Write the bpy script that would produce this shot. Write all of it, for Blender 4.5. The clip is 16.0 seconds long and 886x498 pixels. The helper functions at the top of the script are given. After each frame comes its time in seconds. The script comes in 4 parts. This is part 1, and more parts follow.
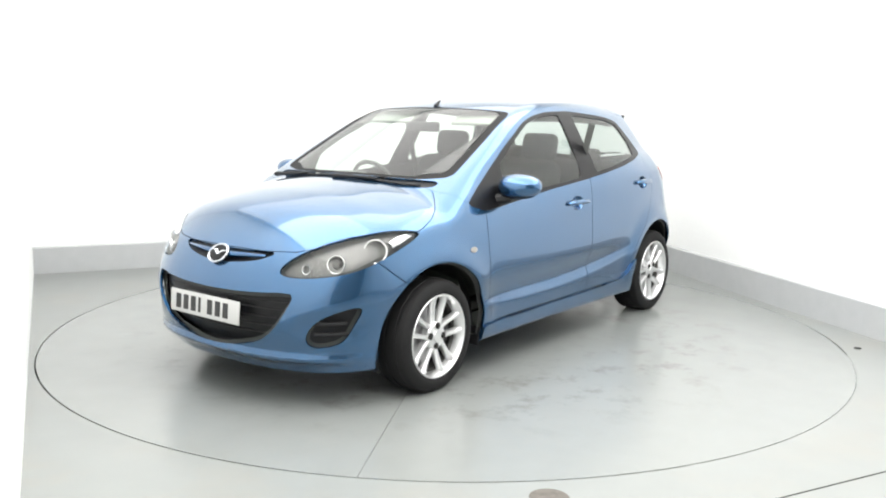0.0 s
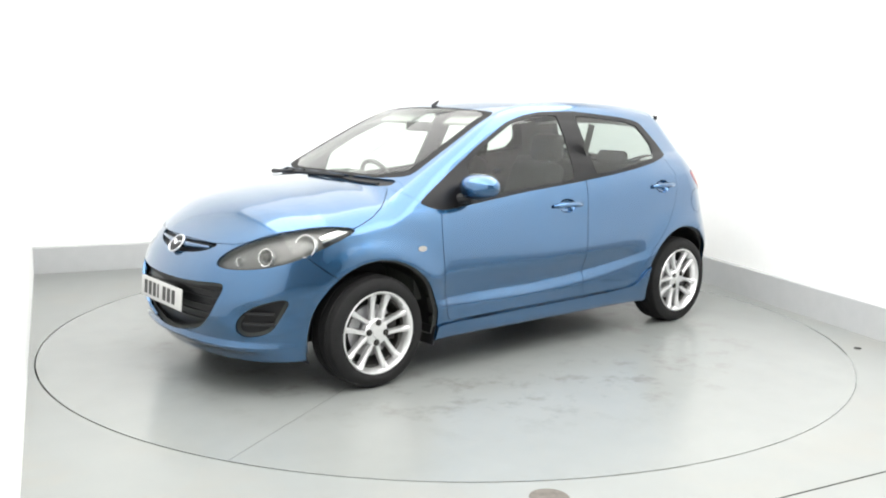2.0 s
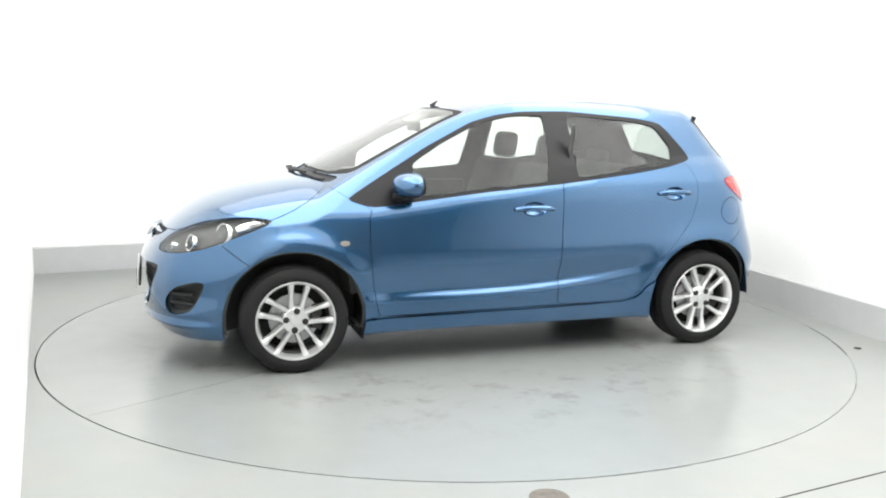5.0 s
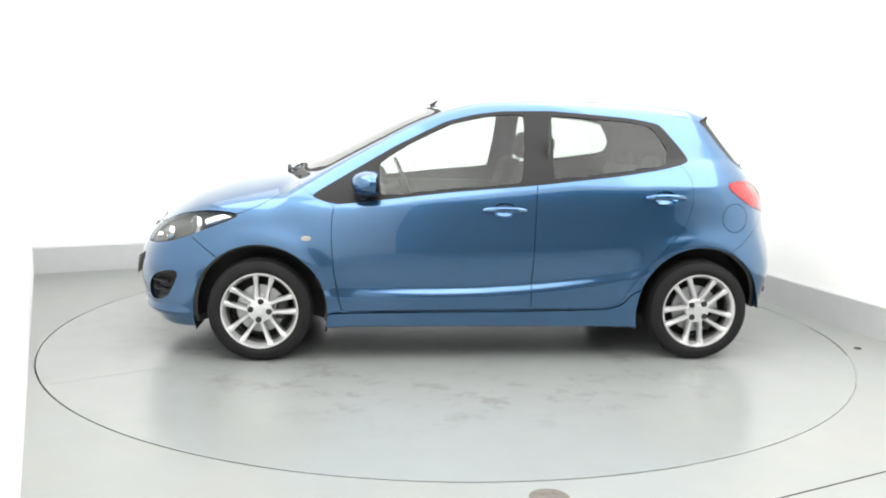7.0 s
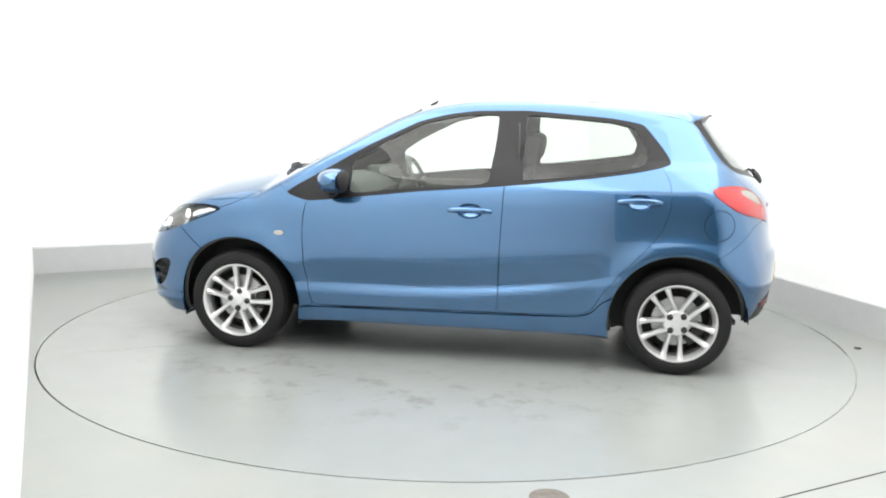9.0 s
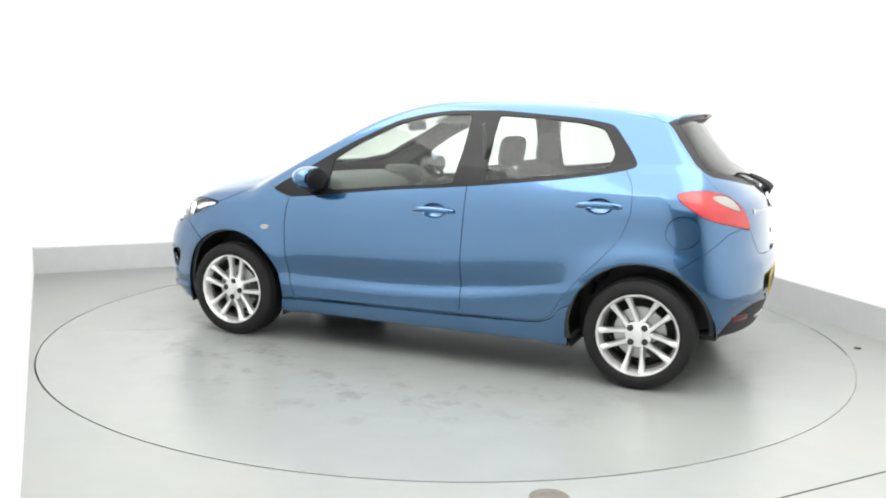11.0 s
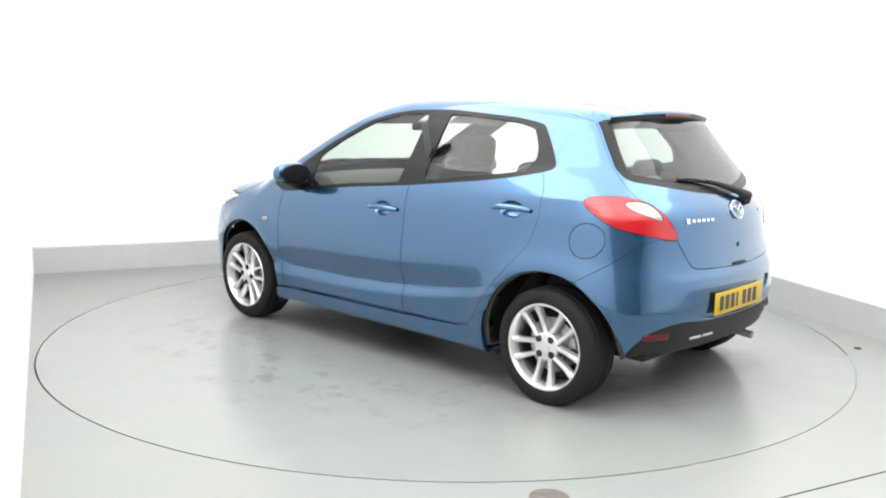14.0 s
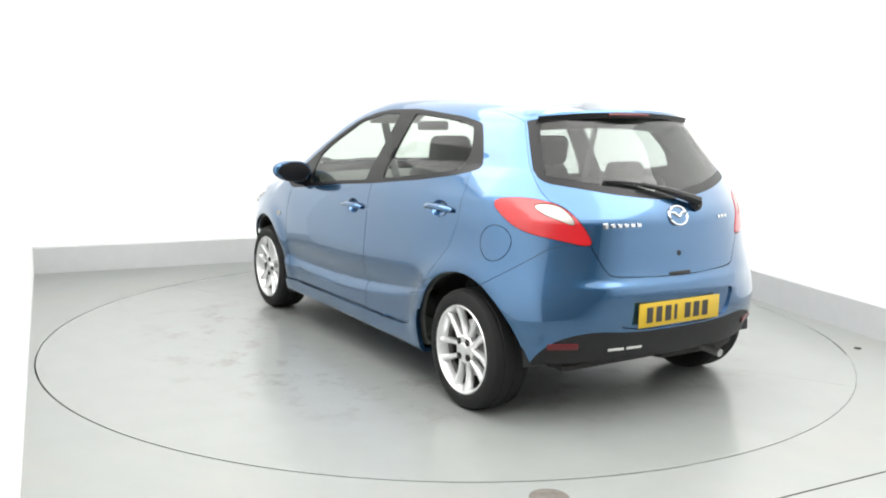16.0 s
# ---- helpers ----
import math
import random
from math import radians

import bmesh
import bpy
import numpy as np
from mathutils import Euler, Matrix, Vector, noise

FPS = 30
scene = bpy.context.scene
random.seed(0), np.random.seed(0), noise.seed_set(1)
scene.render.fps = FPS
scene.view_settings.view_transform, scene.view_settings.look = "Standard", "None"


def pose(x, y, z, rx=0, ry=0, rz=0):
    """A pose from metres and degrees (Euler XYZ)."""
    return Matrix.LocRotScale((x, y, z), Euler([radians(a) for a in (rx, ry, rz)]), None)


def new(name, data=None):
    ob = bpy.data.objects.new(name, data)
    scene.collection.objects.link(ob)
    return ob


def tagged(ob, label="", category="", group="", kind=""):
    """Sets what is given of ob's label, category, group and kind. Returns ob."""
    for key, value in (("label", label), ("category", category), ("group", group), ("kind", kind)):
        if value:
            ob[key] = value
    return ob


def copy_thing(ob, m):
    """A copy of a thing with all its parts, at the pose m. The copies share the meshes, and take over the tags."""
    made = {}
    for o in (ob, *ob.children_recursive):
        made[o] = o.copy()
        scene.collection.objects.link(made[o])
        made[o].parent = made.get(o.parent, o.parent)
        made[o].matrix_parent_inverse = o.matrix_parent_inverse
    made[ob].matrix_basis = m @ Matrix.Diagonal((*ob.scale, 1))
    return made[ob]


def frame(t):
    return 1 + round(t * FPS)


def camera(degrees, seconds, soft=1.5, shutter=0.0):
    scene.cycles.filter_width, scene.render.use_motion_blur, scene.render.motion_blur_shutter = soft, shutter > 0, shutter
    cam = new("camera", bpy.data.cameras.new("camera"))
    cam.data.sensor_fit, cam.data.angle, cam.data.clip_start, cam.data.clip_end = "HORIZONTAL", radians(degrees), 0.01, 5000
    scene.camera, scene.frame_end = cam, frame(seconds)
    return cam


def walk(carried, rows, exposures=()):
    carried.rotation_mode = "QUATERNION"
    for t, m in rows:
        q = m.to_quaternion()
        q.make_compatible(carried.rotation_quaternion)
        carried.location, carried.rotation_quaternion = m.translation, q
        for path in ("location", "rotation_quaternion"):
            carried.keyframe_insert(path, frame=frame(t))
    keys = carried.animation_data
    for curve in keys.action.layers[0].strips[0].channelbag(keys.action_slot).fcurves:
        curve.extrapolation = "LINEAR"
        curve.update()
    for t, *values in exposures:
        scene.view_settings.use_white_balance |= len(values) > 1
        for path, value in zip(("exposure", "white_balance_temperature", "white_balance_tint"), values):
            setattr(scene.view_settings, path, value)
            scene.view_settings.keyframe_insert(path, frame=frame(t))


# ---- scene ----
cam = camera(53.11, 16.0, soft=2.0)
EYE = pose(0, -5.663, 1.412, 90 - 9.016, 0, 0.288) @ pose(0, 0, 0, 0, 0, 1.022)
walk(cam, ((0.0, EYE), (16.0, EYE)))

# ---- light: an indoor studio bay under unseen white ceiling panels, added to light it ----
world = bpy.data.worlds.new("world")
scene.world = world
world.use_nodes = True
world.node_tree.nodes["Background"].inputs[0].default_value = (0.95, 0.98, 1.0, 1)
world.node_tree.nodes["Background"].inputs[1].default_value = 0.3
scene.view_settings.exposure = 0.0
# panel strengths differ by place to balance walls, floor and reflections on the car
PANEL_EDGE = 6.2
PANEL_MIDDLE = 4.6
PANEL_END = 2.5


# ---- materials ----
def principled(name, color, rough=0.5, metal=0.0, **extra):
    m = bpy.data.materials.new(name)
    m.use_nodes = True
    b = m.node_tree.nodes["Principled BSDF"]
    b.inputs["Base Color"].default_value = (*color, 1)
    b.inputs["Roughness"].default_value = rough
    b.inputs["Metallic"].default_value = metal
    for key, value in extra.items():
        b.inputs[key.replace("_", " ")].default_value = value
    return m


def grained(m, scale, amount, bump=0.0, detail=4.0, stretch=(1, 1, 1), rough=0.0):
    """Vary a material's colour (and gloss and relief) by noise at two scales."""
    nodes, links = m.node_tree.nodes, m.node_tree.links
    b = nodes["Principled BSDF"]
    color = tuple(b.inputs["Base Color"].default_value)
    place = nodes.new("ShaderNodeTexCoord")
    size = nodes.new("ShaderNodeMapping")
    size.inputs["Scale"].default_value = stretch
    links.new(place.outputs["Object"], size.inputs["Vector"])
    fine, broad = nodes.new("ShaderNodeTexNoise"), nodes.new("ShaderNodeTexNoise")
    fine.inputs["Scale"].default_value, fine.inputs["Detail"].default_value = scale, detail
    broad.inputs["Scale"].default_value, broad.inputs["Detail"].default_value = scale / 14, 3
    both = nodes.new("ShaderNodeMath")
    both.operation = "ADD"
    for i, n in enumerate((fine, broad)):
        links.new(size.outputs[0], n.inputs["Vector"])
        links.new(n.outputs["Fac"], both.inputs[i])
    ramp = nodes.new("ShaderNodeMapRange")
    ramp.inputs["From Min"].default_value, ramp.inputs["From Max"].default_value = 0.6, 1.4
    ramp.inputs["To Min"].default_value, ramp.inputs["To Max"].default_value = 1 - amount, 1 + amount
    links.new(both.outputs[0], ramp.inputs["Value"])
    mix = nodes.new("ShaderNodeVectorMath")
    mix.operation = "SCALE"
    mix.inputs[0].default_value = color[:3]
    links.new(ramp.outputs[0], mix.inputs["Scale"])
    links.new(mix.outputs[0], b.inputs["Base Color"])
    if rough:
        gloss = nodes.new("ShaderNodeMapRange")
        r = b.inputs["Roughness"].default_value
        gloss.inputs["From Min"].default_value, gloss.inputs["From Max"].default_value = 0.3, 0.7
        gloss.inputs["To Min"].default_value, gloss.inputs["To Max"].default_value = r - rough, r + rough
        links.new(broad.outputs["Fac"], gloss.inputs["Value"])
        links.new(gloss.outputs[0], b.inputs["Roughness"])
    if bump:
        relief = nodes.new("ShaderNodeBump")
        relief.inputs["Strength"].default_value, relief.inputs["Distance"].default_value = bump, 0.004
        links.new(fine.outputs["Fac"], relief.inputs["Height"])
        links.new(relief.outputs[0], b.inputs["Normal"])
    return m


def glass(name, tint, gloss=0.0):
    """A thin pane: tinted see-through with a mirror sheen that grows at a glancing angle."""
    m = bpy.data.materials.new(name)
    m.use_nodes = True
    nodes, links = m.node_tree.nodes, m.node_tree.links
    nodes.remove(nodes["Principled BSDF"])
    clear, sheen = nodes.new("ShaderNodeBsdfTransparent"), nodes.new("ShaderNodeBsdfGlossy")
    clear.inputs[0].default_value = (*tint, 1)
    sheen.inputs["Color"].default_value = (1, 1, 1, 1)
    sheen.inputs["Roughness"].default_value = 0.02
    edge, mix = nodes.new("ShaderNodeLayerWeight"), nodes.new("ShaderNodeMixShader")
    edge.inputs["Blend"].default_value = 0.5
    rise, share = nodes.new("ShaderNodeMath"), nodes.new("ShaderNodeMath")
    rise.operation, share.operation = "POWER", "MULTIPLY_ADD"
    rise.inputs[1].default_value = 4.0
    share.inputs[1].default_value, share.inputs[2].default_value = 0.8, 0.035 + 0.1 * gloss
    links.new(edge.outputs["Facing"], rise.inputs[0])
    links.new(rise.outputs[0], share.inputs[0])
    links.new(share.outputs[0], mix.inputs[0])
    links.new(clear.outputs[0], mix.inputs[1])
    links.new(sheen.outputs[0], mix.inputs[2])
    links.new(mix.outputs[0], nodes["Material Output"].inputs["Surface"])
    return m


PAINT = grained(principled("blue_metallic_paint", (0.027, 0.108, 0.237), 0.21, 0.85, Coat_Weight=1.0, Coat_Roughness=0.015, Coat_IOR=1.65), 1800, 0.05)
BLACK = grained(principled("black_plastic", (0.008, 0.008, 0.009), 0.5, Specular_IOR_Level=0.35), 400, 0.25, 0.1)
TRIM = grained(principled("black_gloss_trim", (0.005, 0.005, 0.006), 0.36, Specular_IOR_Level=0.25), 200, 0.2)
RUBBER = grained(principled("tyre_rubber", (0.007, 0.007, 0.0075), 0.75, Specular_IOR_Level=0.3), 120, 0.3, 0.2)
ALLOY = grained(principled("silver_alloy", (0.70, 0.703, 0.707), 0.30, 0.75, Coat_Weight=0.5), 500, 0.05)
DISC = grained(principled("brushed_steel", (0.42, 0.42, 0.43), 0.4, 0.9), 300, 0.15)
CHROME = principled("chrome", (0.62, 0.63, 0.65), 0.12, 1.0)
LINING = grained(principled("dark_grey_lining", (0.050, 0.053, 0.050), 0.7), 90, 0.15)
HEADLINER = grained(principled("light_grey_headlining", (0.36, 0.36, 0.34), 0.85), 300, 0.08)
CLOTH = grained(principled("black_seat_cloth", (0.011, 0.012, 0.013), 0.85), 120, 0.25)
PANE = glass("tinted_glass", (0.84, 0.90, 0.86), 0.0)
SCREEN = glass("windscreen_glass", (0.84, 0.90, 0.86), 0.2)
DARK_PANE = glass("rear_glass", (0.62, 0.67, 0.66), 0.0)
CLEAR = glass("clear_lens", (0.97, 0.98, 0.98), -0.25)
WALL = grained(principled("white_wall_paint", (0.88, 0.885, 0.875), 0.6), 30, 0.015, 0.0)
GREY_WALL = grained(principled("unseen_wall_grey", (0.20, 0.20, 0.205), 0.7), 20, 0.05, 0.05)
SKIRT = grained(principled("grey_skirting_paint", (0.43, 0.44, 0.445), 0.45), 12, 0.05, 0.05)
FLOOR = grained(principled("pale_grey_floor_paint", (0.215, 0.226, 0.219), 0.34), 5, 0.05, 0.0, rough=0.03)
TABLE = grained(principled("pale_grey_table_paint", (0.215, 0.226, 0.219), 0.235), 5, 0.05, 0.0, rough=0.03)
RED = principled("red_lamp_plastic", (0.36, 0.006, 0.010), 0.15, Coat_Weight=0.5)
DEEP_RED = principled("dark_red_reflector", (0.08, 0.003, 0.006), 0.3)
LAMP_GREY = grained(principled("lamp_housing_grey", (0.12, 0.118, 0.114), 0.34, 0.7), 80, 0.2)
LAMP_CHROME = principled("lamp_reflector", (0.80, 0.80, 0.79), 0.18, 0.9)
PALE_LENS = principled("pale_lamp_lens", (0.30, 0.29, 0.27), 0.2, 0.5)
WHITE_PLATE = principled("white_plate", (0.50, 0.50, 0.49), 0.4)
YELLOW_PLATE = principled("yellow_plate", (0.46, 0.31, 0.014), 0.4)
INK = principled("black_ink", (0.02, 0.02, 0.02), 0.5)
SOOT = grained(principled("grimy_black_metal", (0.03, 0.029, 0.028), 0.7, 0.3), 40, 0.4, 0.2)
BARREL = grained(principled("grey_wheel_barrel", (0.10, 0.099, 0.095), 0.5, 0.6), 60, 0.2)
RUST = grained(principled("rusty_iron", (0.12, 0.108, 0.095), 0.7, 0.2), 30, 0.5, 0.2)
GAP = principled("dark_gap", (0.02, 0.022, 0.02), 0.8)


def stained(m, color, scale, low, high, near, far):
    """Dirty scuffs of an irregular shape, on a ring round the object's origin."""
    nodes, links = m.node_tree.nodes, m.node_tree.links
    b = nodes["Principled BSDF"]
    before = b.inputs["Base Color"].links[0].from_socket
    place, cloud, length = nodes.new("ShaderNodeTexCoord"), nodes.new("ShaderNodeTexNoise"), nodes.new("ShaderNodeVectorMath")
    cloud.inputs["Scale"].default_value, cloud.inputs["Detail"].default_value, cloud.inputs["Roughness"].default_value = scale, 9, 0.68
    length.operation = "LENGTH"
    links.new(place.outputs["Object"], cloud.inputs["Vector"])
    links.new(place.outputs["Object"], length.inputs[0])
    ramp, ring = nodes.new("ShaderNodeMapRange"), nodes.new("ShaderNodeValToRGB")
    ramp.inputs["From Min"].default_value, ramp.inputs["From Max"].default_value = low, high
    ramp.inputs["To Max"].default_value = 0.5
    links.new(cloud.outputs["Fac"], ramp.inputs["Value"])
    ring.color_ramp.elements[0].position, ring.color_ramp.elements[0].color = near / 4, (0, 0, 0, 1)
    ring.color_ramp.elements[1].position, ring.color_ramp.elements[1].color = far / 4, (0, 0, 0, 1)
    ring.color_ramp.elements.new((near + far) / 8).color = (1, 1, 1, 1)
    quarter = nodes.new("ShaderNodeMath")
    quarter.operation, quarter.inputs[1].default_value = "MULTIPLY", 0.25
    links.new(length.outputs["Value"], quarter.inputs[0])
    links.new(quarter.outputs[0], ring.inputs[0])
    both = nodes.new("ShaderNodeMath")
    both.operation = "MULTIPLY"
    links.new(ramp.outputs[0], both.inputs[0])
    links.new(ring.outputs["Color"], both.inputs[1])
    mix = nodes.new("ShaderNodeMixRGB")
    mix.inputs[2].default_value = (*color, 1)
    links.new(both.outputs[0], mix.inputs[0])
    links.new(before, mix.inputs[1])
    links.new(mix.outputs[0], b.inputs["Base Color"])
    return m


stained(TABLE, (0.080, 0.069, 0.053), 4.5, 0.52, 0.68, 0.7, 2.1)
stained(FLOOR, (0.26, 0.23, 0.185), 1.3, 0.50, 0.66, 2.2, 4.0)


# ---- building helpers ----
def link_mesh(name, mesh, material, parent=None, label=""):
    mesh.materials.append(material)
    ob = new(name, mesh)
    ob.parent = parent
    return tagged(ob, label)


def part(name, bm, material, parent=None, label="", smooth=30.0):
    """Link a bmesh as one mesh object under a thing or a part."""
    mesh = bpy.data.meshes.new(name)
    bmesh.ops.recalc_face_normals(bm, faces=bm.faces)
    for e in bm.edges:
        e.smooth = len(e.link_faces) == 2 and e.calc_face_angle(3.2) < radians(smooth)
    for f in bm.faces:
        f.smooth = smooth > 0
    bm.to_mesh(mesh)
    bm.free()
    return link_mesh(name, mesh, material, parent, label)


def add_box(bm, size, m=Matrix(), bevel=0.0, segments=2):
    made = bmesh.ops.create_cube(bm, size=1.0, matrix=m @ Matrix.Diagonal((*size, 1)))["verts"]
    if bevel:
        edges = list({e for v in made for e in v.link_edges})
        bmesh.ops.bevel(bm, geom=edges, offset=bevel, segments=segments, profile=0.5, affect="EDGES")
    return bm


def box(size, m=Matrix(), bevel=0.0, segments=2):
    return add_box(bmesh.new(), size, m, bevel, segments)


def add_lathe(bm, profile, m=Matrix(), steps=48):
    """Turn a profile of (radius, height) round the z axis of m."""
    rings = []
    for r, h in profile:
        if r < 1e-6:
            rings.append([bm.verts.new(m @ Vector((0, 0, h)))] * steps)
        else:
            rings.append([bm.verts.new(m @ Vector((r * math.cos(math.tau * i / steps), r * math.sin(math.tau * i / steps), h)))
                          for i in range(steps)])
    for a, b in zip(rings, rings[1:]):
        for i in range(steps):
            loop = list(dict.fromkeys((a[i], a[(i + 1) % steps], b[(i + 1) % steps], b[i])))
            if len(loop) > 2:
                bm.faces.new(loop)
    return bm


def lathe(profile, m=Matrix(), steps=48):
    return add_lathe(bmesh.new(), profile, m, steps)


def add_tube(bm, points, radius, sides=8, closed=False):
    """A round bar along points."""
    points = [Vector(p) for p in points]
    count, rings = len(points), []
    for i, p in enumerate(points):
        before = points[i - 1] if i or closed else p
        after = points[(i + 1) % count] if i + 1 < count or closed else p
        way = (after - before).normalized()
        side = way.cross(Vector((0.13, 0.21, 0.97))).normalized()
        up = side.cross(way)
        r = radius[i] if isinstance(radius, (list, tuple)) else radius
        rings.append([bm.verts.new(p + r * (math.cos(math.tau * k / sides) * side + math.sin(math.tau * k / sides) * up))
                      for k in range(sides)])
    pairs = list(zip(rings, rings[1:])) + ([(rings[-1], rings[0])] if closed else [])
    for a, b in pairs:
        for k in range(sides):
            bm.faces.new((a[k], a[(k + 1) % sides], b[(k + 1) % sides], b[k]))
    if not closed:
        bm.faces.new(rings[0])
        bm.faces.new(rings[-1])
    return bm


def tube(points, radius, sides=8, closed=False):
    return add_tube(bmesh.new(), points, radius, sides, closed)


# ---- the bay: floor, walls, ceiling ----
TABLE_R = 2.448


def flat(points, z):
    bm = bmesh.new()
    bm.faces.new([bm.verts.new((x, y, z)) for x, y in points])
    return bm


def wall_between(name, a, b, height, label):
    """A wall 0.15 m thick whose visible face runs from a to b, with its body to the right of that way."""
    a, b = Vector((*a, 0)), Vector((*b, 0))
    way = (b - a).normalized()
    out = Vector((way.y, -way.x, 0))
    bm = bmesh.new()
    low = [bm.verts.new(p) for p in (a, b, b + out * 0.15, a + out * 0.15)]
    high = [bm.verts.new(v.co + Vector((0, 0, height))) for v in low]
    bm.faces.new(low), bm.faces.new(high)
    for i in range(4):
        bm.faces.new((low[i], low[(i + 1) % 4], high[(i + 1) % 4], high[i]))
    return tagged(part(name, bm, WALL, smooth=0), label, "wall", kind="structure")


def skirting(a, b, label, height=0.225):
    a, b = Vector((*a, 0)), Vector((*b, 0))
    way = (b - a).normalized()
    inn = Vector((-way.y, way.x, 0))
    section = ((0.0, 0.0), (0.020, 0.0), (0.020, height - 0.012), (0.012, height), (0.0, height))
    bm = bmesh.new()
    ends = [[bm.verts.new(p + inn * (o + 0.002) + Vector((0, 0, z))) for o, z in section] for p in (a, b)]
    for i in range(5):
        bm.faces.new((ends[0][i], ends[0][(i + 1) % 5], ends[1][(i + 1) % 5], ends[1][i]))
    bm.faces.new(ends[0]), bm.faces.new(ends[1])
    return tagged(part("baseboard", bm, SKIRT), label, "skirting", kind="structure")


CORNER_L, CORNER_R = (-3.416, 1.521), (1.490, 3.896)
FRONT_L, FRONT_R = (0.35, -6.80), (5.2, -7.72)
HEIGHT = 3.3


def build_bay():
    bm = bmesh.new()
    steps = 160
    inner = [bm.verts.new(((TABLE_R + 0.009) * math.cos(math.tau * i / steps), (TABLE_R + 0.009) * math.sin(math.tau * i / steps), 0))
             for i in range(steps)]
    outer = [bm.verts.new((12 * math.cos(math.tau * i / steps), 12 * math.sin(math.tau * i / steps), 0)) for i in range(steps)]
    deep = [bm.verts.new(v.co - Vector((0, 0, 0.04))) for v in inner]
    for i in range(steps):
        j = (i + 1) % steps
        bm.faces.new((inner[i], inner[j], outer[j], outer[i]))
        bm.faces.new((inner[i], inner[j], deep[j], deep[i]))
    floor = part("floor", bm, FLOOR)
    tagged(floor, "pale grey painted concrete floor around the turntable", "floor", kind="structure")
    pit = part("pit_floor", flat([(2.6 * math.cos(math.tau * i / 64), 2.6 * math.sin(math.tau * i / 64)) for i in range(64)], -0.045), GAP)
    tagged(pit, "dark pit beneath the turntable", "floor", kind="structure")
    wall_between("wall_north", CORNER_R, CORNER_L, HEIGHT, "white painted studio wall with a grey skirting")
    wall_between("wall_east", FRONT_R, CORNER_R, HEIGHT, "white painted studio wall with a grey skirting")
    wall_between("wall_west", CORNER_L, FRONT_L, HEIGHT, "plain white painted studio wall close to the turntable")
    # unseen closing wall, kept grey so fill and reflections on the car stay dark
    south = wall_between("unseen_wall_south", FRONT_L, FRONT_R, HEIGHT, "unseen grey wall added behind the camera to cut fill on the car")
    south.data.materials[0] = GREY_WALL
    skirting(CORNER_R, CORNER_L, "grey painted skirting board along the white wall")
    skirting(FRONT_R, CORNER_R, "grey painted skirting board along the white wall")
    ceiling = part("ceiling", flat([CORNER_L, CORNER_R, FRONT_R, FRONT_L], HEIGHT), WALL)
    tagged(ceiling, "plain white painted ceiling over the bay", "ceiling", kind="structure")


def build_lights():
    """Unseen rows of flat glowing diffuser panels, added under the ceiling: brighter along the side walls, dim towards
    both ends.
    """
    edge, middle, end = [(i, j) for i in (0, 2) for j in (1, 2, 3)], [(1, j) for j in (1, 2, 3)], [(i, j) for i in range(3) for j in (0, 4)]
    for kind, strength, places in (("bright", PANEL_EDGE, edge), ("steady", PANEL_MIDDLE, middle), ("dim", PANEL_END, end)):
        glow = bpy.data.materials.new("panel_glow_" + kind)
        glow.use_nodes = True
        e = glow.node_tree.nodes.new("ShaderNodeEmission")
        e.inputs[0].default_value, e.inputs[1].default_value = (1.0, 0.99, 0.965, 1), strength
        glow.node_tree.links.new(e.outputs[0], glow.node_tree.nodes["Material Output"].inputs["Surface"])
        first = None
        for i, j in places:
            m = pose(0, 0, 0, 0, 0, 22.0) @ pose(-1.60 + 1.66 * i, 1.75 - 1.92 * j, HEIGHT - 0.05)
            if first:
                copy_thing(first, m)
                continue
            first = new("ceiling_light")
            first.matrix_basis = m
            tagged(first, "unseen flat white ceiling light with a " + kind + " glowing diffuser", "ceiling light", "ceiling lights")
            bm = bmesh.new()
            for s in (-1, 1):
                add_box(bm, (1.64, 0.02, 0.04), pose(0, s * 0.94, 0.02), 0.004)
                add_box(bm, (0.02, 1.86, 0.04), pose(s * 0.81, 0, 0.02), 0.004)
            part("light_frame", bm, WALL, first)
            part("diffuser", box((1.652, 1.912, 0.012), pose(0, 0, -0.01)), glow, first, "glowing white diffuser")


def build_floor_details():
    joint = part("floor_joint", tube(((0.2, -3.08, -0.0005), (1.255, -2.538, -0.0005), (1.781, -2.267, -0.0005), (3.0, -1.64, -0.0005)), 0.0035, 6), GAP)
    tagged(joint, "thin dark joint line across the painted floor", "joint", kind="structure")
    anchor = part("floor_anchor", lathe(((0.022, -0.004), (0.022, 0.003), (0.016, 0.005), (0.0, 0.005)), pose(2.532, -0.36, 0), 20), GAP)
    tagged(anchor, "small dark metal anchor cap in the floor", "anchor cap")
    cap = part("floor_drain", lathe(((0.075, -0.004), (0.075, 0.002), (0.068, 0.004), (0.02, 0.003), (0.0, 0.003)), pose(0.393, -2.572, 0), 32), RUST)
    tagged(cap, "round rusty brown drain set in the floor", "drain")


